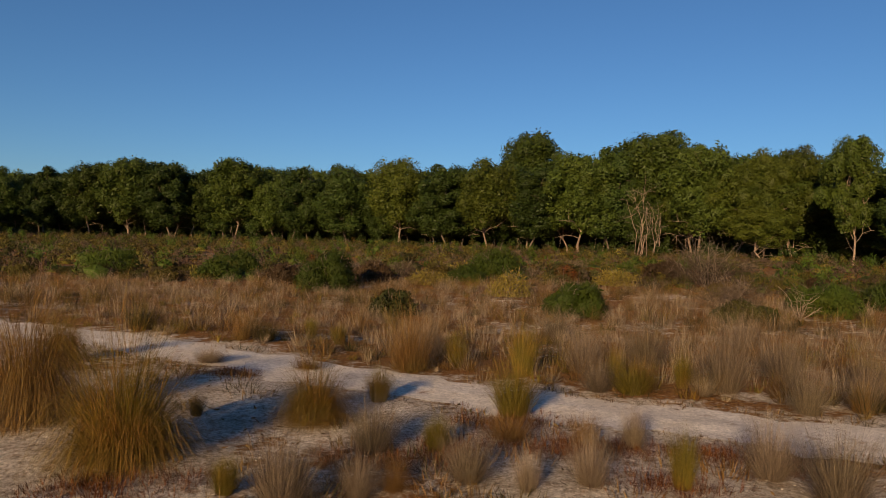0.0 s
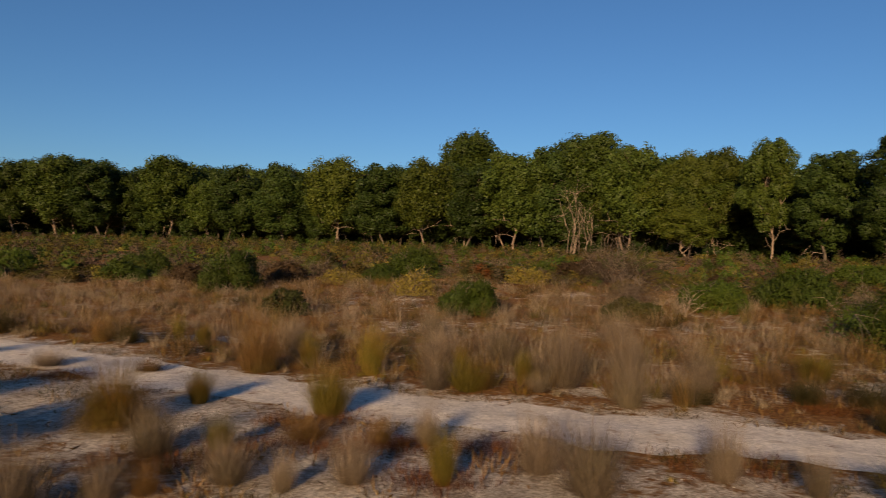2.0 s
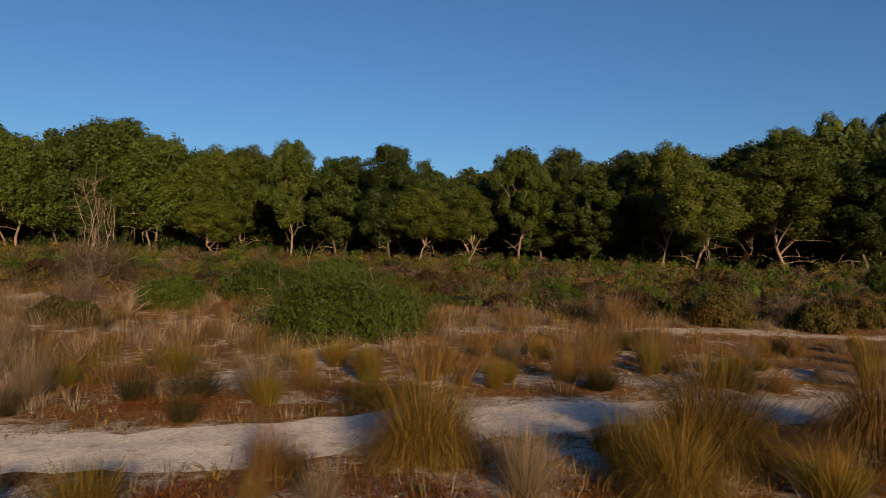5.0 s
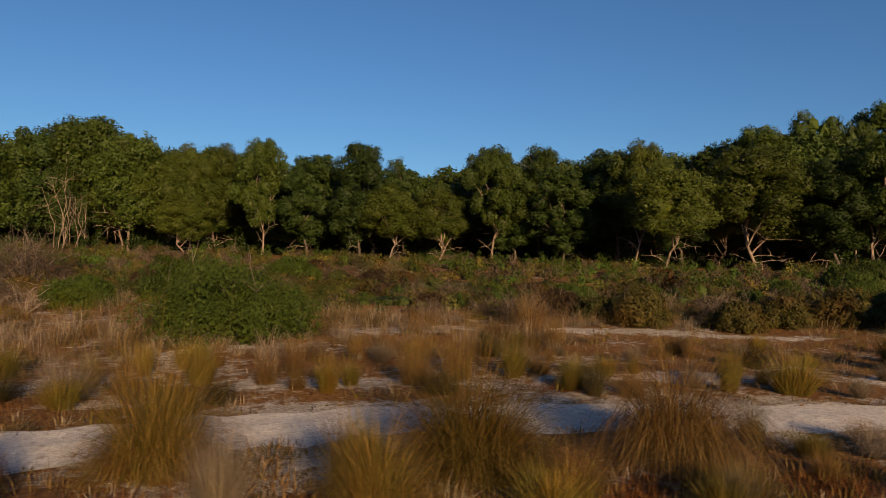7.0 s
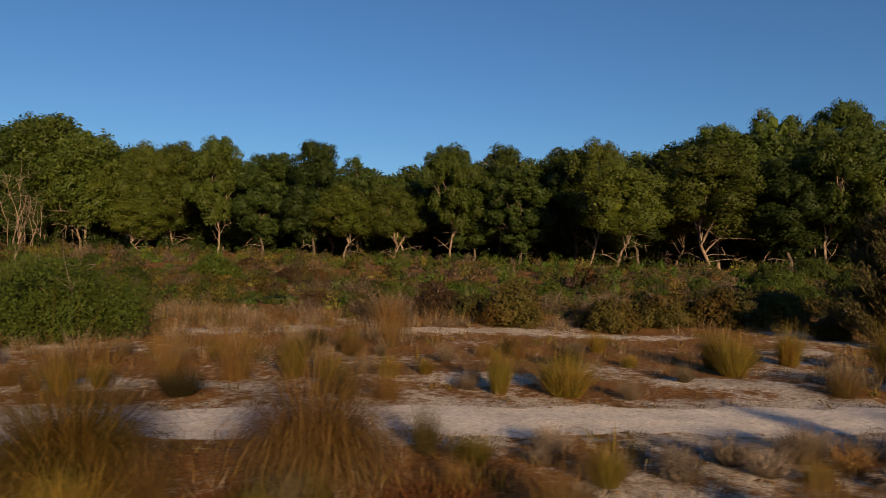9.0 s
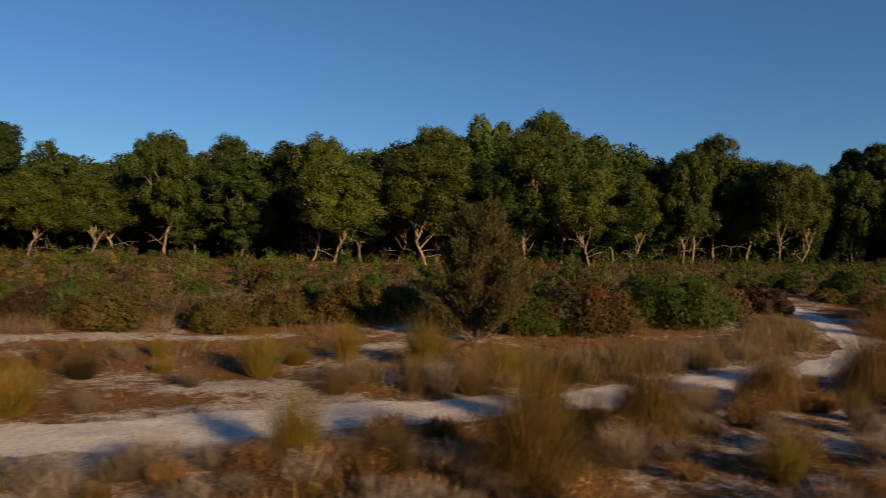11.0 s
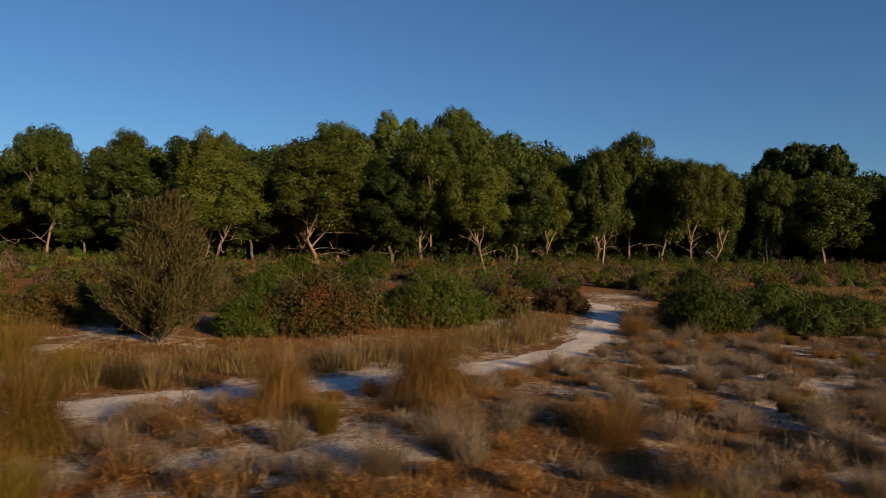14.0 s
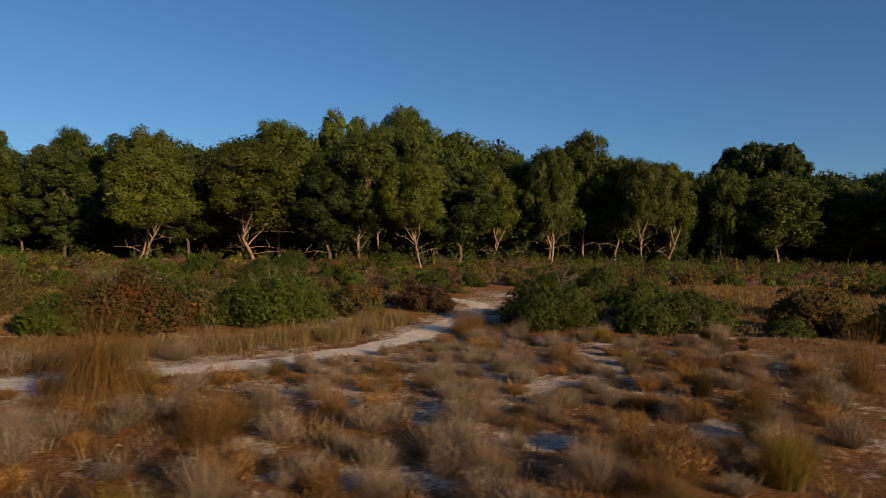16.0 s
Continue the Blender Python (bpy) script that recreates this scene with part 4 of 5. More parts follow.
# ---------------------------------------------------------------- shrubs
def shrub_parts(kind, h, w, seed, coarse=1.0):
    """Stems and foliage of a rounded shrub of height h and width w."""
    global rng
    rng = np.random.default_rng(seed)
    R = w / 2
    stems = []
    for _ in range((11 if kind != "bare" else 26) if coarse < 1.72 else (3 if kind != "bare" else 9)):
        pieces = []
        th, t = rng.uniform(0, 2 * np.pi), rng.uniform(0.2, 1.0)
        e = np.array([math.cos(th) * R * 0.85 * t, math.sin(th) * R * 0.85 * t, h * (1.0 - 0.45 * t * t) * rng.uniform(0.7, 0.98)])
        line = bent(e * (0.15, 0.15, 0) + (0, 0, -0.05), e, 0.08, 6)
        r = 0.010 + 0.006 * h
        pieces.append(tube(line, np.linspace(r, r * 0.3, 6), 5))
        for _ in range(4 if kind != "bare" else 10):
            b0 = line[rng.integers(2, 6)]
            pieces.append(tube(bent(b0, b0 + rng.normal(0, 0.1 * w, 3) + (0, 0, 0.1 * h), 0.0, 4), np.linspace(r * 0.5, r * 0.15, 4), 3))
        stems.append(joined(pieces))
    fine = kind in ("green", "dark")
    lumps = int(9 + 3.5 * w)
    g = (np.arange(lumps) + 0.5) / lumps
    th = np.arange(lumps) * 2.39996 + rng.uniform(0, 6)
    c = np.stack([np.sqrt(1 - g * g) * np.cos(th), np.sqrt(1 - g * g) * np.sin(th), g], 1) * rng.uniform(0.75, 1.0, (lumps, 1)) + rng.normal(0, 0.08, (lumps, 3))
    cen = c * np.array([R * 0.72, R * 0.72, h * 0.66])
    cen[:, 2] = np.maximum(cen[:, 2], 0.18 * h)
    rc = (R * 0.5 + h * 0.35) * rng.uniform(0.36, 0.52, lumps)
    if kind in ("bare", "yellow"):
        n = int((5200 if kind == "bare" else 2600) * max(0.6, (w / 3.5) ** 1.3))
        which = rng.integers(0, lumps, n)
        d = rng.normal(size=(n, 3))
        d /= np.linalg.norm(d, axis=1, keepdims=True)
        pos = cen[which] + d * rc[which][:, None] * rng.uniform(0.2, 1, (n, 1)) ** 0.45
        pos[:, 2] = np.maximum(pos[:, 2], 0.1 * h)
        ln = rng.uniform(0.6, 1.3, n) * 0.11 * (0.8 + 0.1 * w)
        return stems, leaves(pos, d * 0.3 + rng.normal(0, 0.35, (n, 3)) + (0, 0, 0.5), ln, ln * (0.1 if kind == "bare" else 0.5), d + rng.normal(0, 0.4, (n, 3)), True)
    per = {"green": 42, "dark": 34, "olive": 28, "sparse": 18, "mixed": 36}[kind]
    pos, outer = billows(cen, rc, 30, int(per * (1.7 if coarse < 1.0 else 1.0) / coarse ** 1.7), (0.13 if fine else 0.085) * coarse * (0.76 if coarse < 1.0 else 1.0), 0.13 if fine else 0.42, 0.7 if fine else 0.25, -0.6, 0.85, 0.28)
    outer[0][:, 2] = np.maximum(outer[0][:, 2], 0.02)
    heart = within(cen, rc, 260 if coarse < 1.3 else 110, (0.15 if coarse < 1.3 else 0.24), 0.5, 0.85)
    heart[0][:, 2] = np.maximum(heart[0][:, 2], 0.02)
    return stems, joined([outer, heart])


SHRUB_LABEL = {"green": "dense rounded bush with fine dark-green foliage", "olive": "olive-green leafy shrub in the heath", "sparse": "low sprawling dull-green shrub",
               "yellow": "shrub with yellowing leaves in the heath", "mixed": "large shrub with green and rust-red leaves", "dark": "rounded dark brown bush beside the track",
               "bare": "leafless grey-brown twiggy bush"}


def set_shrub(x, y, h, w, kind, seed, coarse=0.0):
    shrub = new("shrub" if kind != "bare" else "leafless_shrub")
    away = min(math.hypot(x - 5, y), math.hypot(x - 17, y + 5), math.hypot(x - 29, y + 24))
    stems, leaf = shrub_parts(kind, h, w, seed, coarse or min(1.7, max(0.85, away / 22)))
    for stem in stems:
        part("stem", make_mesh("stem", *stem, TWIG, True), shrub)
    part("foliage" if kind != "bare" else "twig_crown", make_mesh("foliage", *leaf, SHRUB[kind], False, 0.45), shrub)
    shrub.matrix_basis = pose(x, y, level(x, y) - 0.03, 0, 0, (seed * 67) % 360)
    tagged(shrub, SHRUB_LABEL[kind], "bush", "bushes of the heath")
    PLACED.append((x, y, w / 2))
    return shrub


SHRUBS_WEST = [(-6.3, 38.0, 2.5, 3.8, "green"), (4.0, 51.5, 2.4, 4.8, "green"), (5.5, 28.6, 1.6, 3.0, "green"), (-2.0, 28.2, 1.26, 2.1, "sparse"), (-14.7, 49.5, 1.9, 4.0, "green"),
               (-22.5, 47, 2.0, 4.9, "green"), (12.1, 27.6, 0.9, 2.9, "sparse"), (17.0, 30.6, 1.6, 3.4, "green"), (17.3, 45, 2.8, 6.7, "bare"), (3.5, 35.5, 1.6, 2.8, "yellow"),
               (-0.8, 43.4, 1.1, 3.2, "yellow"), (11, 43.9, 1.3, 3.3, "yellow"), (19.3, 19.7, 2.85, 6.9, "green"), (31, 17.5, 1.4, 3.0, "bare"), (35.2, 14.6, 2.1, 3.0, "olive"),
               (37.9, 11.6, 1.6, 2.7, "olive"), (13.8, 33, 1.6, 3.6, "bare"), (21.5, 27, 1.3, 2.6, "bare")]
SHRUBS_EAST = [(40.4, 13.9, 1.43, 3.1, "bare"), (45.3, 8.0, 2.2, 2.4, "olive"), (53.4, -2.4, 2.95, 5.5, "green"), (48.2, 0.7, 2.8, 5.6, "mixed"), (60.6, -12.7, 2.7, 5.0, "green"),
               (64.6, -18.6, 2.2, 4.9, "green"), (67.4, -23.4, 2.4, 3.5, "olive"), (62.6, -5.0, 1.7, 3.2, "dark"), (43.4, 5.2, 1.2, 1.5, "olive"), (40.9, 11.2, 1.75, 3.0, "olive"),
               (43.4, 10.0, 2.2, 3.0, "olive"), (35, 16.8, 1.5, 2.2, "sparse"), (51.5, 3.6, 2.3, 4.2, "green"), (57.5, 0.3, 2.4, 4.5, "green"), (45.8, 1.9, 1.9, 2.6, "green"),
               (71, -15, 2.1, 5, "green"), (74, -24, 2.2, 5, "olive"), (58.5, -3.4, 1.9, 3.0, "mixed")]
for i, row in enumerate(SHRUBS_WEST + SHRUBS_EAST):
    set_shrub(*row, 500 + i)


def casuarina():
    """Small she-oak with upright feathery plumes."""
    global rng
    rng = np.random.default_rng(77)
    tree = new("casuarina_tree")
    part("trunk", make_mesh("trunk", *tube(bent((0, 0, -0.2), (0.1, 0, 4.6), 0, 7), np.linspace(0.1, 0.02, 7), 7), BARK_DARK, True), tree)
    pos, ends = [], []
    for k in range(100):
        z0 = rng.uniform(0.05, 4.3)
        th = rng.uniform(0, 2 * np.pi)
        reach = 2.1 * (1 - (z0 / 5.4) ** 1.7) * rng.uniform(0.45, 1.15)
        a = np.array([0.02 * z0, 0, z0])
        e = a + np.array([math.cos(th) * reach, math.sin(th) * reach, reach * rng.uniform(0.35, 0.9) + 0.25])
        line = bent(a, e, -0.08, 6)
        part("limb", make_mesh("limb", *tube(line, np.linspace(0.022, 0.006, 6), 5), BARK_DARK, True), tree)
        m = 560
        s = rng.uniform(0.3, 1.0, m)
        p = a + (e - a) * s[:, None] + rng.normal(0, 0.13, (m, 3))
        pos.append(p)
        ends.append((e - a) / np.linalg.norm(e - a) * 0.5 + rng.normal(0, 0.4, (m, 3)) + (0, 0, 0.55))
    pos, ends = np.concatenate(pos), np.concatenate(ends)
    ln = rng.uniform(0.16, 0.38, len(pos))
    part("foliage", make_mesh("foliage", *leaves(pos, ends, ln, np.full(len(pos), 0.032)), CASUARINA), tree)
    tree.matrix_basis = pose(42.3, 2.6, level(42.3, 2.6), 0, 0, 20)
    tagged(tree, "small brownish-green she-oak with upright feathery foliage", "tree")


casuarina()


def dead_shrub(x, y, h, w, seed):
    """Fallen and standing bleached branches."""
    global rng
    rng = np.random.default_rng(seed)
    thing = new("dead_shrub")
    for k in range(7):
        th = rng.uniform(0, 2 * np.pi)
        e = np.array([math.cos(th) * w * 0.5, math.sin(th) * w * 0.5, h * rng.uniform(0.2, 1.0)])
        line = bent((0, 0, -0.05), e, 0.1, 7)
        branch = part("branch", make_mesh("branch", *tube(line, np.linspace(0.017, 0.005, 7), 5), BARK_DEAD, True), thing)
        for _ in range(7):
            b0 = line[rng.integers(1, 7)]
            part("twig", make_mesh("twig", *tube(bent(b0, b0 + rng.normal(0, 0.2 * w, 3) * (1, 1, 0.6), 0.0, 5), np.linspace(0.007, 0.0025, 5), 4), BARK_DEAD, True), branch)
    thing.matrix_basis = pose(x, y, level(x, y))
    tagged(thing, "bleached dead shrub with bare tangled branches", "dead shrub", "dead shrubs")
    PLACED.append((x, y, w / 2))


dead_shrub(14.6, 28.2, 1.6, 1.7, 61)
dead_shrub(13.2, 28.4, 0.9, 2.0, 62)
dead_shrub(61.5, 3.0, 2.0, 2.4, 63)
dead_shrub(19.8, 25.5, 1.3, 1.6, 64)


# ---------------------------------------------------------------- cover that nobody could count
def scatter(box, spacing, seed):
    r = np.random.default_rng(seed)
    x0, y0, x1, y1 = box
    n = int((x1 - x0) * (y1 - y0) / spacing ** 2)
    return r.uniform(x0, x1, n), r.uniform(y0, y1, n), r


def spread(name, label, category, xs, ys, hs, ws, per, segs, width, tilt, material, seed, root=0.2):
    """Many small tufts as one mesh. hs, ws: height and width of each."""
    global rng
    rng = np.random.default_rng(seed)
    n = len(xs) * per
    i = np.repeat(np.arange(len(xs)), per)
    az = rng.uniform(0, 2 * np.pi, n)
    rr = root * ws[i] * np.sqrt(rng.uniform(0, 1, n))
    z = height(xs, ys)
    base = np.stack([xs[i] + rr * np.cos(az), ys[i] + rr * np.sin(az), z[i] - 0.03], 1)
    u = rng.uniform(0, 1, n)
    v, t, q = blades(base, az + rng.normal(0, 0.4, n), tilt[0] * u, tilt[0] * u + tilt[1] * rng.uniform(0.2, 1, n), hs[i] * rng.uniform(0.55, 1.15, n), width * rng.uniform(0.6, 1.4, n), segs)
    tagged(new(name, make_mesh(name, v, t, q, material)), label, category, kind="stuff")


def clear_of_things(x, y, slack=0.0):
    ok = np.ones(len(x), bool)
    for px, py, pr in PLACED:
        ok &= (x - px) ** 2 + (y - py) ** 2 > (pr * 0.55 + slack) ** 2
    return ok


# dry sedge heath between the track and the shrubs
x, y, r = scatter((-34, 12, 30, 48), 0.68, 21)
side = track_side(x, y)
east = np.clip((x - 9) / 6, 0, 1) * np.clip((9 - side) / 4, 0, 1)
ok = (side > 1.5) & ~inside(x, y, SHRUB_ZONE) & clear_of_things(x, y) & (r.uniform(0, 1, len(x)) > 0.15 + 0.8 * east)
x, y, side = x[ok], y[ok], side[ok]
pick = r.uniform(0, 1, len(x)) + 0.25 * wavy(x, y)
big = (0.3 + 0.75 * r.uniform(0, 1, len(x)) ** 1.5) * np.clip(side / 3, 0.4, 1)
for nm, kind, lo, hi, seed in (("dry_sedge", "P", -9, 0.52, 1), ("dry_grass", "R", 0.52, 0.84, 2), ("yellow_grass", "Y", 0.84, 0.93, 3), ("dark_sedge", "D", 0.93, 9, 4)):
    k = (pick >= lo) & (pick < hi)
    spread(nm, {"P": "grey-brown dry sedge covering the open heath", "R": "rust-brown dry grass among the sedges", "Y": "yellow-green grass among the sedges", "D": "dark green sedge tufts in the heath"}[kind],
           "grass", x[k], y[k], big[k], big[k] * 1.1, 84, 2, 0.0085, (1.15, 0.6), BLADES[kind], 700 + seed, 0.28)

# low cover on both sides of the track
x, y, r = scatter((-14, -40, 72, 24), 0.5, 22)
side = track_side(x, y)
ok = (np.abs(side) > 1.15) & ~inside(x, y, SHRUB_ZONE) & (bareness(x, y) + r.normal(0, 0.09, len(x)) < 0.50) & (y > -2.2 * (x + 14) / 3.0 - 1)
ok &= (y > 3 - 0.95 * (x - 2)) & (r.uniform(0, 1, len(x)) < np.clip(1.25 - np.hypot(x - 36, y + 10) / 70, 0.2, 1))
x, y, side = x[ok], y[ok], side[ok]
pick = r.uniform(0, 1, len(x)) + 0.35 * wavy(x * 0.7, y * 0.7)
tall = 0.1 + 0.3 * r.uniform(0, 1, len(x)) ** 1.6
k = pick < 0.45
spread("low_rust_grass", "low rust-brown dry grass on sandy ground", "grass", x[k], y[k], tall[k], tall[k] * 2.6, 26, 2, 0.010, (1.2, 0.9), BLADES["R"], 711, 0.5)
k = (pick >= 0.45) & (pick < 0.85)
spread("low_grey_heath", "low grey-brown heath tufts on sandy ground", "grass", x[k], y[k], tall[k] * 1.2, tall[k] * 2, 26, 2, 0.010, (1.2, 0.6), BLADES["P"], 712, 0.4)
k = pick >= 0.85
spread("low_yellow_grass", "low yellow-green grass on sandy ground", "grass", x[k], y[k], tall[k] * 1.2, tall[k] * 1.5, 18, 2, 0.016, (0.7, 0.6), BLADES["Y"], 713, 0.4)

# cushions of heath on the open ground east of the bend
x, y, r = scatter((24, -38, 66, 2), 1.0, 24)
side = track_side(x, y)
ok = (side < -1.6) & ~inside(x, y, SHRUB_ZONE) & (y > 3 - 0.95 * (x - 2)) & clear_of_things(x, y) & (bareness(x, y) < 0.56)
x, y = x[ok], y[ok]
size = 0.14 + 0.2 * r.uniform(0, 1, len(x)) ** 1.5
k = r.uniform(0, 1, len(x)) + 0.3 * wavy(x * 0.8, y * 0.8 + 9) < 0.55
spread("grey_cushion_heath", "rounded grey-brown cushions of dry heath", "heath plants", x[k], y[k], size[k], size[k] * 2.0, 62, 2, 0.010, (1.35, 0.5), BLADES["C"], 721, 0.5)
spread("rust_cushion_heath", "rounded rust-brown cushions of dry heath", "heath plants", x[~k], y[~k], size[~k] * 0.7, size[~k] * 2.4, 62, 2, 0.010, (1.35, 0.5), BLADES["R"], 722, 0.5)

x, y, r = scatter((22, -34, 56, 2), 0.7, 35)
side = track_side(x, y)
ok = (side < -1.5) & (side > -15) & (y > 4.5 - 0.95 * (x - 2)) & ~inside(x, y, SHRUB_ZONE) & clear_of_things(x, y) & (bareness(x, y) < 0.62)
for i in np.flatnonzero(ok)[:420]:
    kind = "C" if r.uniform(0, 1) + 0.3 * float(wavy(x[i:i + 1] * 0.8, y[i:i + 1] * 0.8 + 9)[0]) < 0.68 else "O"
    w = r.uniform(0.45, 0.95) * (1.15 if kind == "O" else 1.0)
    set_tussock(float(x[i]), float(y[i]), w * r.uniform(0.42, 0.62), w, kind)

# rust-brown patches on the sand west of the bend
x, y, r = scatter((-12, -8, 34, 18), 0.75, 29)
side = track_side(x, y)
ok = (side < -1.3) & (side > -10) & (y > 4 - 0.95 * (x - 1)) & clear_of_things(x, y) & (wavy(x * 1.4 + 3, y * 1.4) > 0.02)
x, y = x[ok], y[ok]
size = r.uniform(0.14, 0.34, len(x))
k = r.uniform(0, 1, len(x)) < 0.75
mats = [(1.1, 11.5, 1.0), (1.7, 9.9, 0.7), (2.6, 10.1, 0.7), (4.1, 10.0, 0.9), (6.0, 10.9, 0.8), (-4.4, 15.0, 0.7), (-0.9, 9.5, 0.8), (-0.1, 9.4, 0.6), (0.4, 10.1, 0.7), (4.9, 9.6, 0.8), (7.2, 9.4, 1.0), (2.9, 8.4, 0.6), (-3.8, 8.0, 0.9),
        (9.5, 7.2, 0.9), (12.0, 5.6, 1.0), (14.5, 4.4, 0.9), (17.5, 2.4, 1.0), (20.2, 1.0, 1.0), (11.0, 12.6, 0.8), (14.5, 11.9, 0.9), (22.5, 8.0, 1.0)]
mx = np.concatenate([a + 0.5 * w * r.normal(size=int(46 * w)) for a, b, w in mats])
my = np.concatenate([b + 0.32 * w * r.normal(size=int(46 * w)) for a, b, w in mats])
free = np.abs(track_side(mx, my)) > 1.0
mx, my = mx[free], my[free]
ms = r.uniform(0.10, 0.22, len(mx))
spread("red_brown_mat_plants", "dense low red-brown mat plants on pale sand", "heath plants", mx, my, ms, ms * 2.6, 60, 2, 0.0075, (1.4, 0.6), BLADES["M"], 725, 0.55)
spread("rust_patch_heath", "low rust-brown heath patches on pale sand", "heath plants", x[k], y[k], size[k], size[k] * 2.6, 60, 2, 0.014, (1.35, 0.6), BLADES["R"], 723, 0.55)
spread("dark_patch_heath", "low dark-green heath patches on pale sand", "heath plants", x[~k], y[~k], size[~k], size[~k] * 2.2, 60, 2, 0.014, (1.35, 0.6), BLADES["D"], 724, 0.55)

# strip of tall dry grass between the track and the bushes
x, y, r = scatter((33, -9, 58, 2), 0.55, 28)
side = track_side(x, y)
ok = (side > 1.5) & (side < 4.2) & clear_of_things(x, y) & (r.uniform(0, 1, len(x)) < 0.8)
x, y = x[ok], y[ok]
tall = r.uniform(0.45, 0.95, len(x))
spread("tall_dry_grass", "pale tall dry grass beside the track", "grass", x, y, tall, tall * 0.8, 60, 2, 0.012, (0.5, 0.6), BLADES["T"], 741, 0.4)

# dry sedge along the front of the shrubs
x, y, r = scatter((16, 0, 50, 34), 0.5, 39)
ok = ~inside(x, y, SHRUB_ZONE) & inside(x + 1.6, y + 1.6, SHRUB_ZONE) & clear_of_things(x, y) & (r.uniform(0, 1, len(x)) < 0.6 + 0.6 * wavy(x * 0.7, y * 0.7))
x, y = x[ok], y[ok]
tall = r.uniform(0.4, 0.95, len(x))
k = r.uniform(0, 1, len(x)) < 0.6
spread("shrub_edge_sedge", "grey-brown dry sedge along the front of the shrubs", "grass", x[k], y[k], tall[k], tall[k] * 1.1, 70, 2, 0.010, (1.0, 0.6), BLADES["P"], 745, 0.4)
spread("shrub_edge_grass", "rust-brown dry grass along the front of the shrubs", "grass", x[~k], y[~k], tall[~k], tall[~k] * 1.1, 70, 2, 0.010, (1.0, 0.7), BLADES["R"], 746, 0.4)

# dry grass of the clearing behind the eastern bushes
x, y, r = scatter((64, -42, 102, -6), 0.8, 38)
ok = clearing(x, y) & (np.abs(track_side(x, y)) > 1.9) & clear_of_things(x, y)
x, y = x[ok], y[ok]
tall = r.uniform(0.3, 0.75, len(x))
k = r.uniform(0, 1, len(x)) + 0.3 * wavy(x * 0.5, y * 0.5) < 0.6
spread("clearing_grass", "tan dry grass behind the bushes", "grass", x[k], y[k], tall[k], tall[k], 26, 2, 0.022, (0.8, 0.6), BLADES["T"], 743, 0.5)
spread("clearing_sedge", "rust-brown dry sedge behind the bushes", "grass", x[~k], y[~k], tall[~k], tall[~k], 26, 2, 0.022, (0.8, 0.6), BLADES["R"], 744, 0.5)

# fringe of low grass along both edges of the track
r = np.random.default_rng(25)
i = r.integers(40, len(LINE) - 20, 2600)
off = r.choice([-1.0, 1.0], len(i)) * (1.12 + np.abs(r.normal(0, 0.3, len(i))))
x, y = LINE[i, 0] - LINE_DIR[i, 1] * off + r.normal(0, 0.15, len(i)), LINE[i, 1] + LINE_DIR[i, 0] * off + r.normal(0, 0.15, len(i))
ok = (wavy(x * 1.7, y * 1.7) + 0.25 * (off > 0) > -0.12) & clear_of_things(x, y)
x, y = x[ok], y[ok]
tall = r.uniform(0.06, 0.2, len(x))
k = r.uniform(0, 1, len(x))
spread("olive_fringe_grass", "low olive grass fringing the sandy track", "grass", x[k < 0.4], y[k < 0.4], tall[k < 0.4], tall[k < 0.4] * 2.2, 19, 2, 0.012, (1.1, 0.7), BLADES["D"], 731, 0.5)
spread("rust_fringe_grass", "low rust-brown grass fringing the sandy track", "grass", x[k >= 0.4], y[k >= 0.4], tall[k >= 0.4], tall[k >= 0.4] * 2.4, 19, 2, 0.012, (1.1, 0.7), BLADES["R"], 732, 0.5)

# clods and crumbs of sand off the track
x, y, r = scatter((-9, -4, 30, 18), 0.22, 33)
side = track_side(x, y)
ok = (side < -0.9) & (side > -8) & (y > 4 - 0.95 * (x - 1)) & (bareness(x, y) > 0.42) & (r.uniform(0, 1, len(x)) < 0.3 + 0.5 * wavy(x * 2.2, y * 2.2))
x, y = x[ok][:4500], y[ok][:4500]
rng = np.random.default_rng(34)
tagged(new("sand_clods", make_mesh("sand_clods", *bodies(np.stack([x, y, height(x, y) + 0.004], 1), 0.008 + 0.012 * r.uniform(0, 1, len(x)) ** 2, 0.55), SAND, False)), "crumbly clods of pale sand beside the track", "sand", kind="stuff")

# fallen leaves, bark and twigs on the sand
x, y, r = scatter((-14, -30, 56, 24), 0.2, 26)
side = track_side(x, y)
ok = (np.abs(side) < 9) & (np.abs(side) > 0.9) & (y > 3 - 0.95 * (x - 2)) & (r.uniform(0, 1, len(x)) < 0.28 + 0.3 * wavy(x * 2, y * 2))
x, y = x[ok], y[ok]
rng = np.random.default_rng(27)
n = len(x)
ln = rng.uniform(0.03, 0.16, n)
pos = np.stack([x, y, height(x, y) + 0.03], 1)
flat = np.stack([rng.normal(size=n), rng.normal(size=n), np.zeros(n)], 1)
tagged(new("leaf_litter", make_mesh("leaf_litter", *leaves(pos, flat, ln, ln * rng.uniform(0.12, 0.4, n), np.array([[0, 0, 1.0]]) + rng.normal(0, 0.35, (n, 3))), BLADES["R"])),
       "fallen leaves, bark and twigs lying on sand", "litter", kind="stuff")

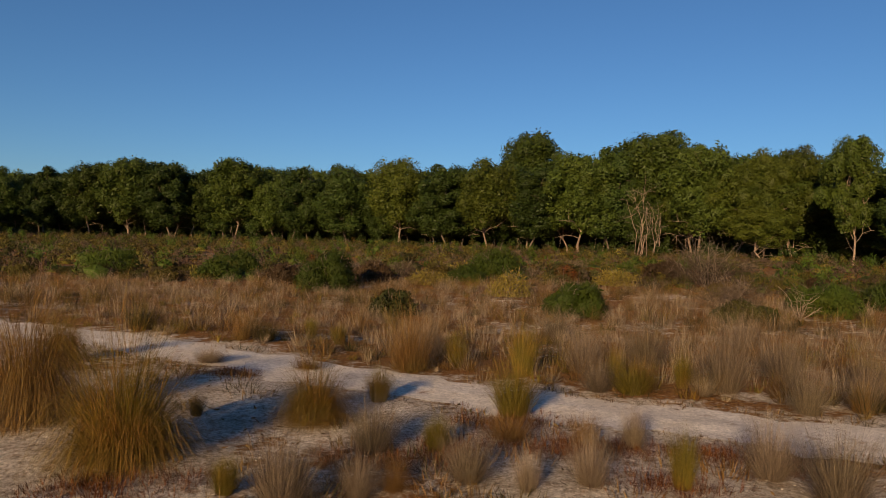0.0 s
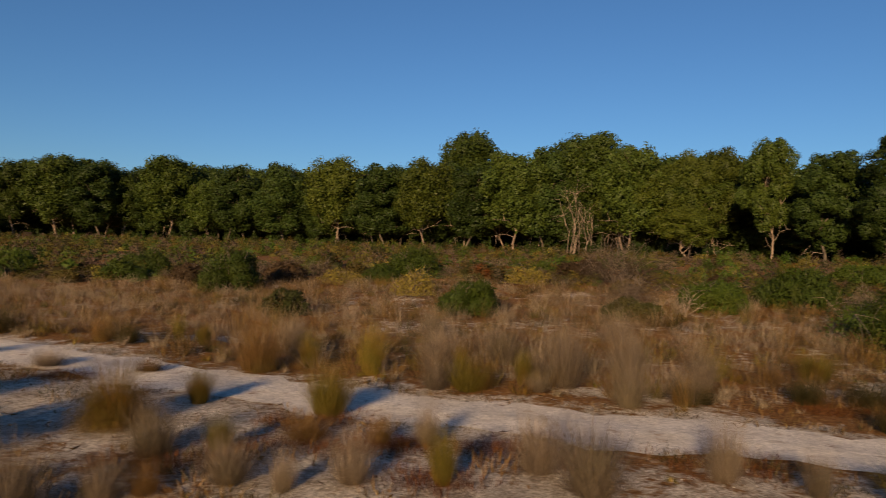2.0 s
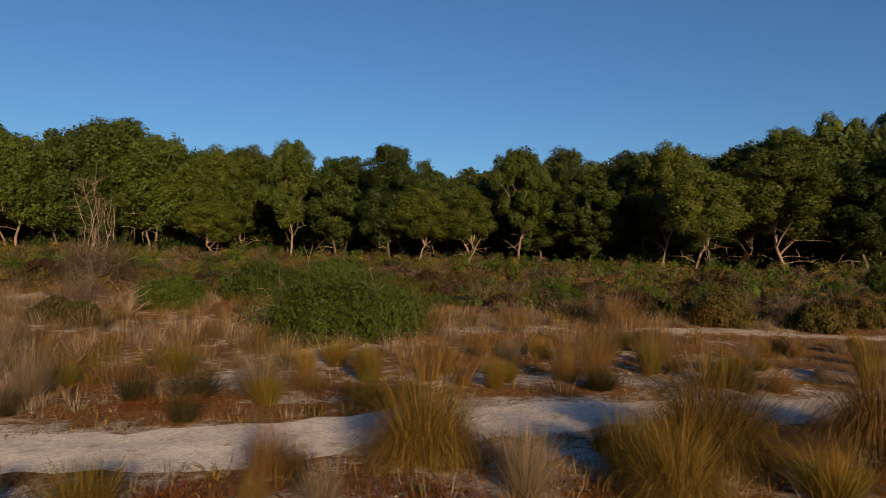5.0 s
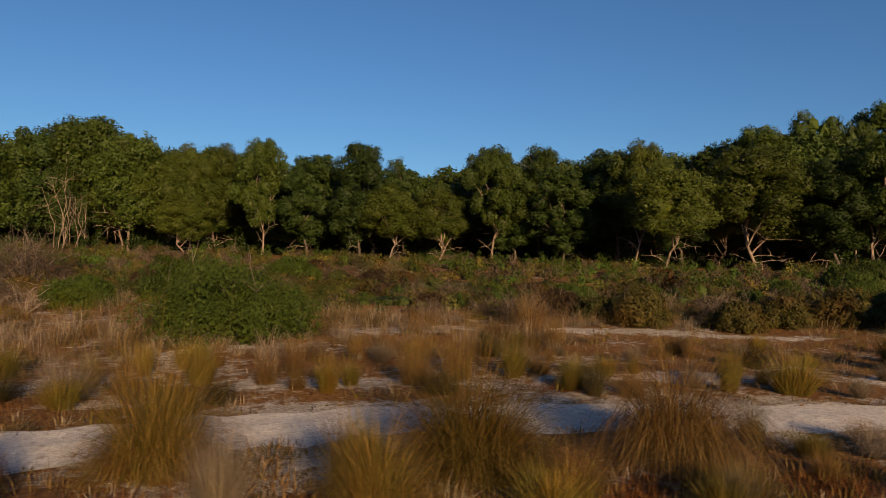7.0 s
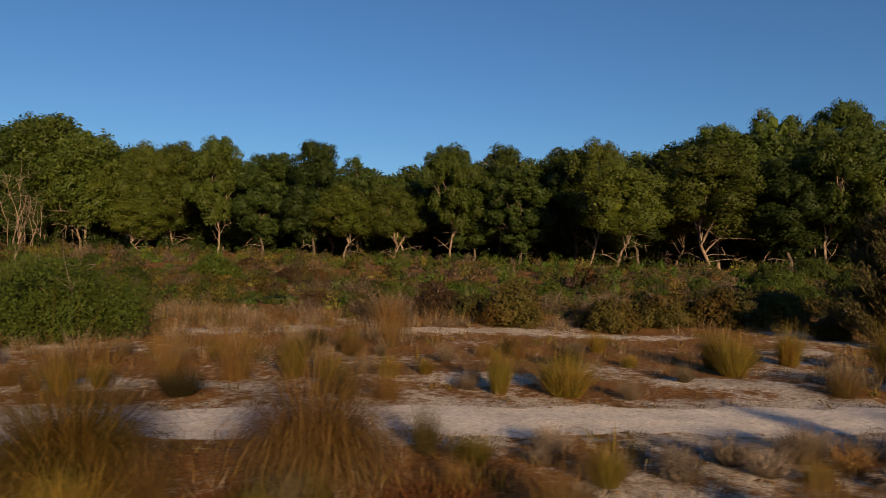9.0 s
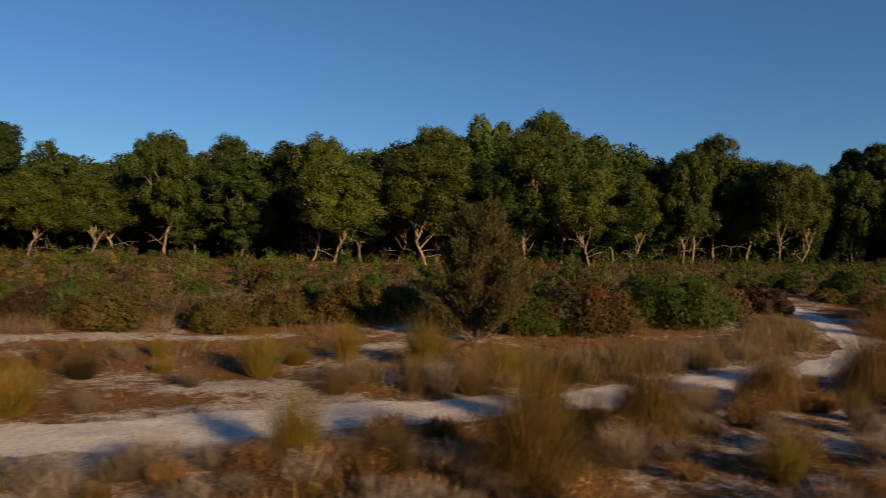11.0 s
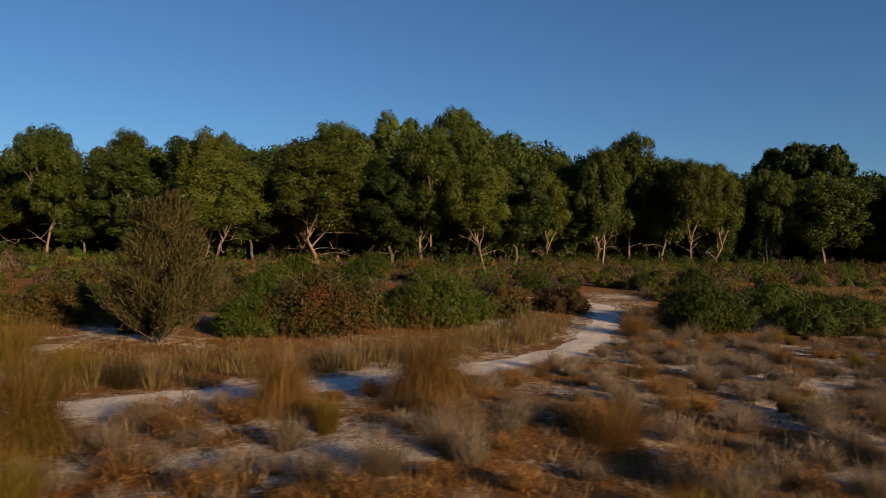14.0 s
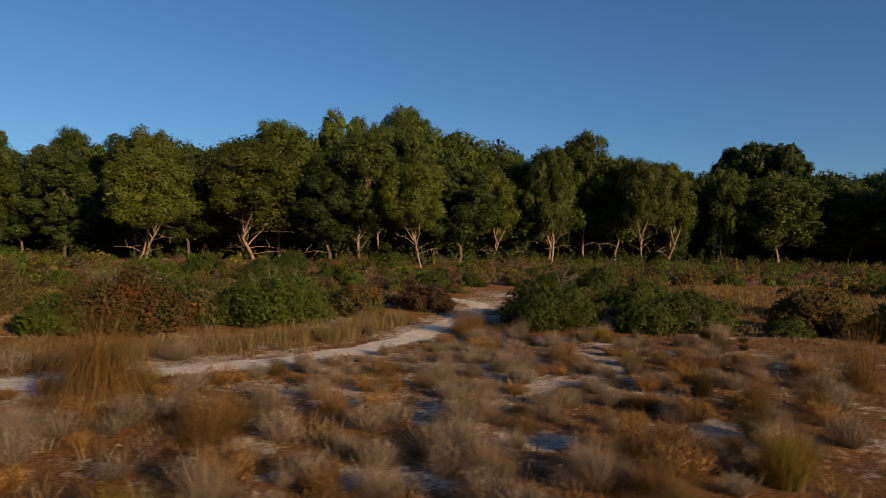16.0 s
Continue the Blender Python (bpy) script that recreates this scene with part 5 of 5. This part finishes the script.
# more single tussocks, scattered where the heath opens
x, y, r = scatter((-12, -36, 66, 16), 1.15, 23)
side = track_side(x, y)
ok = (np.abs(side) > 1.6) & (side < 12) & ~inside(x, y, SHRUB_ZONE) & clear_of_things(x, y, 0.45) & (y > 5.0 - 0.95 * (x - 1)) & (r.uniform(0, 1, len(x)) < 0.5) & ((x > 9) | (side > 0))
cand = np.flatnonzero(ok)
cand = cand[np.argsort(np.abs(side[cand] + np.where(x[cand] > 34, 6, 0)))][:200]
for i in cand:
    kind = r.choice(list("PPPPPCCRYD") if x[i] > 30 else list("PPRRYYD"))
    s = r.uniform(0.35, 0.75)
    set_tussock(float(x[i]), float(y[i]), s * r.uniform(0.8, 1.1), s * r.uniform(1.0, 1.5), str(kind))


# rounded bushes between the track and the woods
BUSHES = []
for k, (kind, bh, bw) in enumerate([("green", 1.8, 3.4), ("green", 1.6, 3.2), ("olive", 1.5, 2.8), ("green", 1.9, 3.0), ("bare", 1.5, 2.8), ("dark", 1.5, 2.6), ("olive", 1.3, 3.0), ("sparse", 1.3, 2.8), ("bare", 1.3, 3.0), ("mixed", 1.7, 3.0)]):
    BUSHES.append((set_shrub(0, 0, bh, bw, kind, 560 + k, 1.85), bh, bw, kind))
PLACED = [p for p in PLACED if p[0] or p[1]]
FRESH = set(range(len(BUSHES)))


def grow(box, spacing, count, kinds, seed, size):
    """Bushes of the given kinds over a stretch of heath, none in another."""
    x, y, r = scatter(box, spacing * 0.5, seed)
    ok = inside(x, y, SHRUB_ZONE) & (np.abs(track_side(x, y)) > 3.2) & clear_of_things(x, y, 1.0) & (~clearing(x, y) | (r.uniform(0, 1, len(x)) < 0.02))
    near = np.minimum(np.hypot(x - 5, y), np.hypot(x - 29, y + 24))
    todo = np.flatnonzero(ok)
    done = []
    for i in todo[np.argsort(near[todo] + r.uniform(0, 12, len(todo)))]:
        if len(done) == count:
            break
        if any((x[i] - x[j]) ** 2 + (y[i] - y[j]) ** 2 < spacing ** 2 for j in done):
            continue
        done.append(i)
        b = int(r.choice(kinds))
        ob, bh, bw, kind = BUSHES[b]
        f = r.uniform(*size)
        m = pose(x[i], y[i], level(x[i], y[i]) - 0.04, 0, 0, r.uniform(0, 360)) @ Matrix.Diagonal((f, f, f * r.uniform(0.8, 1.1), 1))
        if b in FRESH:
            FRESH.discard(b)
            ob.matrix_basis = m
        else:
            copy_thing(ob, m)
        PLACED.append((x[i], y[i], bw * f * 0.36))


grow((36, -50, 100, 26), 3.3, 120, [0, 1, 3, 0, 1, 2, 2, 6, 6, 4, 9, 7], 36, (0.55, 1.2))
grow((-40, 16, 42, 80), 2.7, 130, [2, 6, 2, 6, 7, 7, 4, 8, 8, 0, 5, 9], 37, (0.65, 1.15))


# heath of shrubs up to the woods
def heath(name, label, x, y, hs, ws, per, size, aspect, material, seed, lumps=6, dense=False):
    """Shrubs of several lumps each, joined; hs, ws: their heights and widths."""
    global rng
    rng = np.random.default_rng(seed)
    m = len(x)
    n = m * per
    i = np.repeat(np.arange(m), per)
    c = rng.normal(size=(m, lumps, 3))
    c /= np.linalg.norm(c, axis=2, keepdims=True)
    c *= rng.uniform(0.25, 0.68, (m, lumps, 1))
    c[:, :, 2] = np.abs(c[:, :, 2]) * 0.85
    k = rng.integers(0, lumps, n)
    d = rng.normal(size=(n, 3))
    d /= np.linalg.norm(d, axis=1, keepdims=True)
    d[:, 2] = np.where(d[:, 2] < -0.3, -d[:, 2], d[:, 2])
    r = rng.uniform(0.28, 0.46, (m, lumps))[i, k][:, None] * rng.uniform(0.45, 1, (n, 1)) ** 0.3
    q = c[i, k] + d * r
    pos = np.stack([x[i] + q[:, 0] * ws[i] / 2, y[i] + q[:, 1] * ws[i] / 2, height(x, y)[i] + np.maximum(q[:, 2], 0.02) * hs[i]], 1)
    axis = d * 0.3 + rng.normal(0, 0.5, (n, 3)) + (0, 0, 0.35)
    ln = size * rng.uniform(0.6, 1.4, n)
    v, t, f = leaves(pos, axis, ln, ln * aspect, (d + rng.normal(0, 0.25, (n, 3))) * (1, 1, 0.5), True)
    own = rng.uniform(0, 1, m)
    z = height(x, y)
    whole, tone = (v, t, f), np.repeat(own[i], 3)
    if dense:
        heart = bodies(np.stack([x, y, z + 0.1 * hs], 1), np.stack([ws * 0.2, ws * 0.2, hs * 0.24], 1), 1.0, 1)
        whole, tone = joined([whole, heart]), np.concatenate([tone, np.repeat(own, len(heart[0]) // m)])
    tagged(new(name, make_mesh(name, *whole, material, False, tone)), label, "shrubs", kind="stuff")


HEATH = [("olive_heath", "olive", "olive-green heath shrubs before the woods", 0.38, 0.5), ("green_heath", "sparse", "dull green heath shrubs before the woods", 0.54, 0.5),
         ("grey_heath", "bare", "grey-brown twiggy heath shrubs", 0.80, 0.2), ("yellow_heath", "yellow", "yellowing heath shrubs", 0.83, 0.5), ("green_bush_heath", "green", "dark green heath bushes", 9, 0.25)]
for zone, (box, gap, per, size, scale) in enumerate([((-45, -50, 95, 75), 1.35, 170, 0.115, 1.2), ((-170, -75, 190, 180), 2.5, 150, 0.19, 1.6)]):
    x, y, r = scatter(box, gap, 31 + zone)
    far = np.minimum(np.hypot(x - 5, y), np.hypot(x - 29, y + 24))
    ok = inside(x, y, SHRUB_ZONE) & ((far < 52) if zone == 0 else (far >= 50)) & (np.abs(track_side(x, y)) > 1.9) & clear_of_things(x, y, 0.1) & ~clearing(x, y)
    ok &= (x < 46) | (y > 0.62 * x - 20) | (far > 46) | (wavy(x * 0.5 + 2, y * 0.5) + r.normal(0, 0.15, len(x)) > 0.12)
    x, y = x[ok], y[ok]
    pick = r.uniform(0, 1, len(x)) + 0.22 * wavy(x * 0.6, y * 0.6) + 0.25 * np.clip((x - 40) / 15, 0, 1) * (r.uniform(0, 1, len(x)) < 0.6)
    lo = -9
    for j, (nm, kind, label, hi, aspect) in enumerate(HEATH):
        k = (pick >= lo) & (pick < hi)
        lo = hi
        w = (0.9 + 1.9 * r.uniform(0, 1, len(x)) ** 1.3) * scale
        h = (0.45 + (1.15 + 0.6 * zone) * r.uniform(0, 1, len(x)) ** 1.7) * (1 + 0.15 * zone) * np.where(kind in ("green",), 1.15, 1.0)
        heath(nm, label, x[k], y[k], h[k], w[k], per, size * (1.5 if aspect < 0.3 else 1.0), aspect, SHRUB[kind], 800 + 10 * zone + j, 5, kind in ("olive", "sparse", "green"))

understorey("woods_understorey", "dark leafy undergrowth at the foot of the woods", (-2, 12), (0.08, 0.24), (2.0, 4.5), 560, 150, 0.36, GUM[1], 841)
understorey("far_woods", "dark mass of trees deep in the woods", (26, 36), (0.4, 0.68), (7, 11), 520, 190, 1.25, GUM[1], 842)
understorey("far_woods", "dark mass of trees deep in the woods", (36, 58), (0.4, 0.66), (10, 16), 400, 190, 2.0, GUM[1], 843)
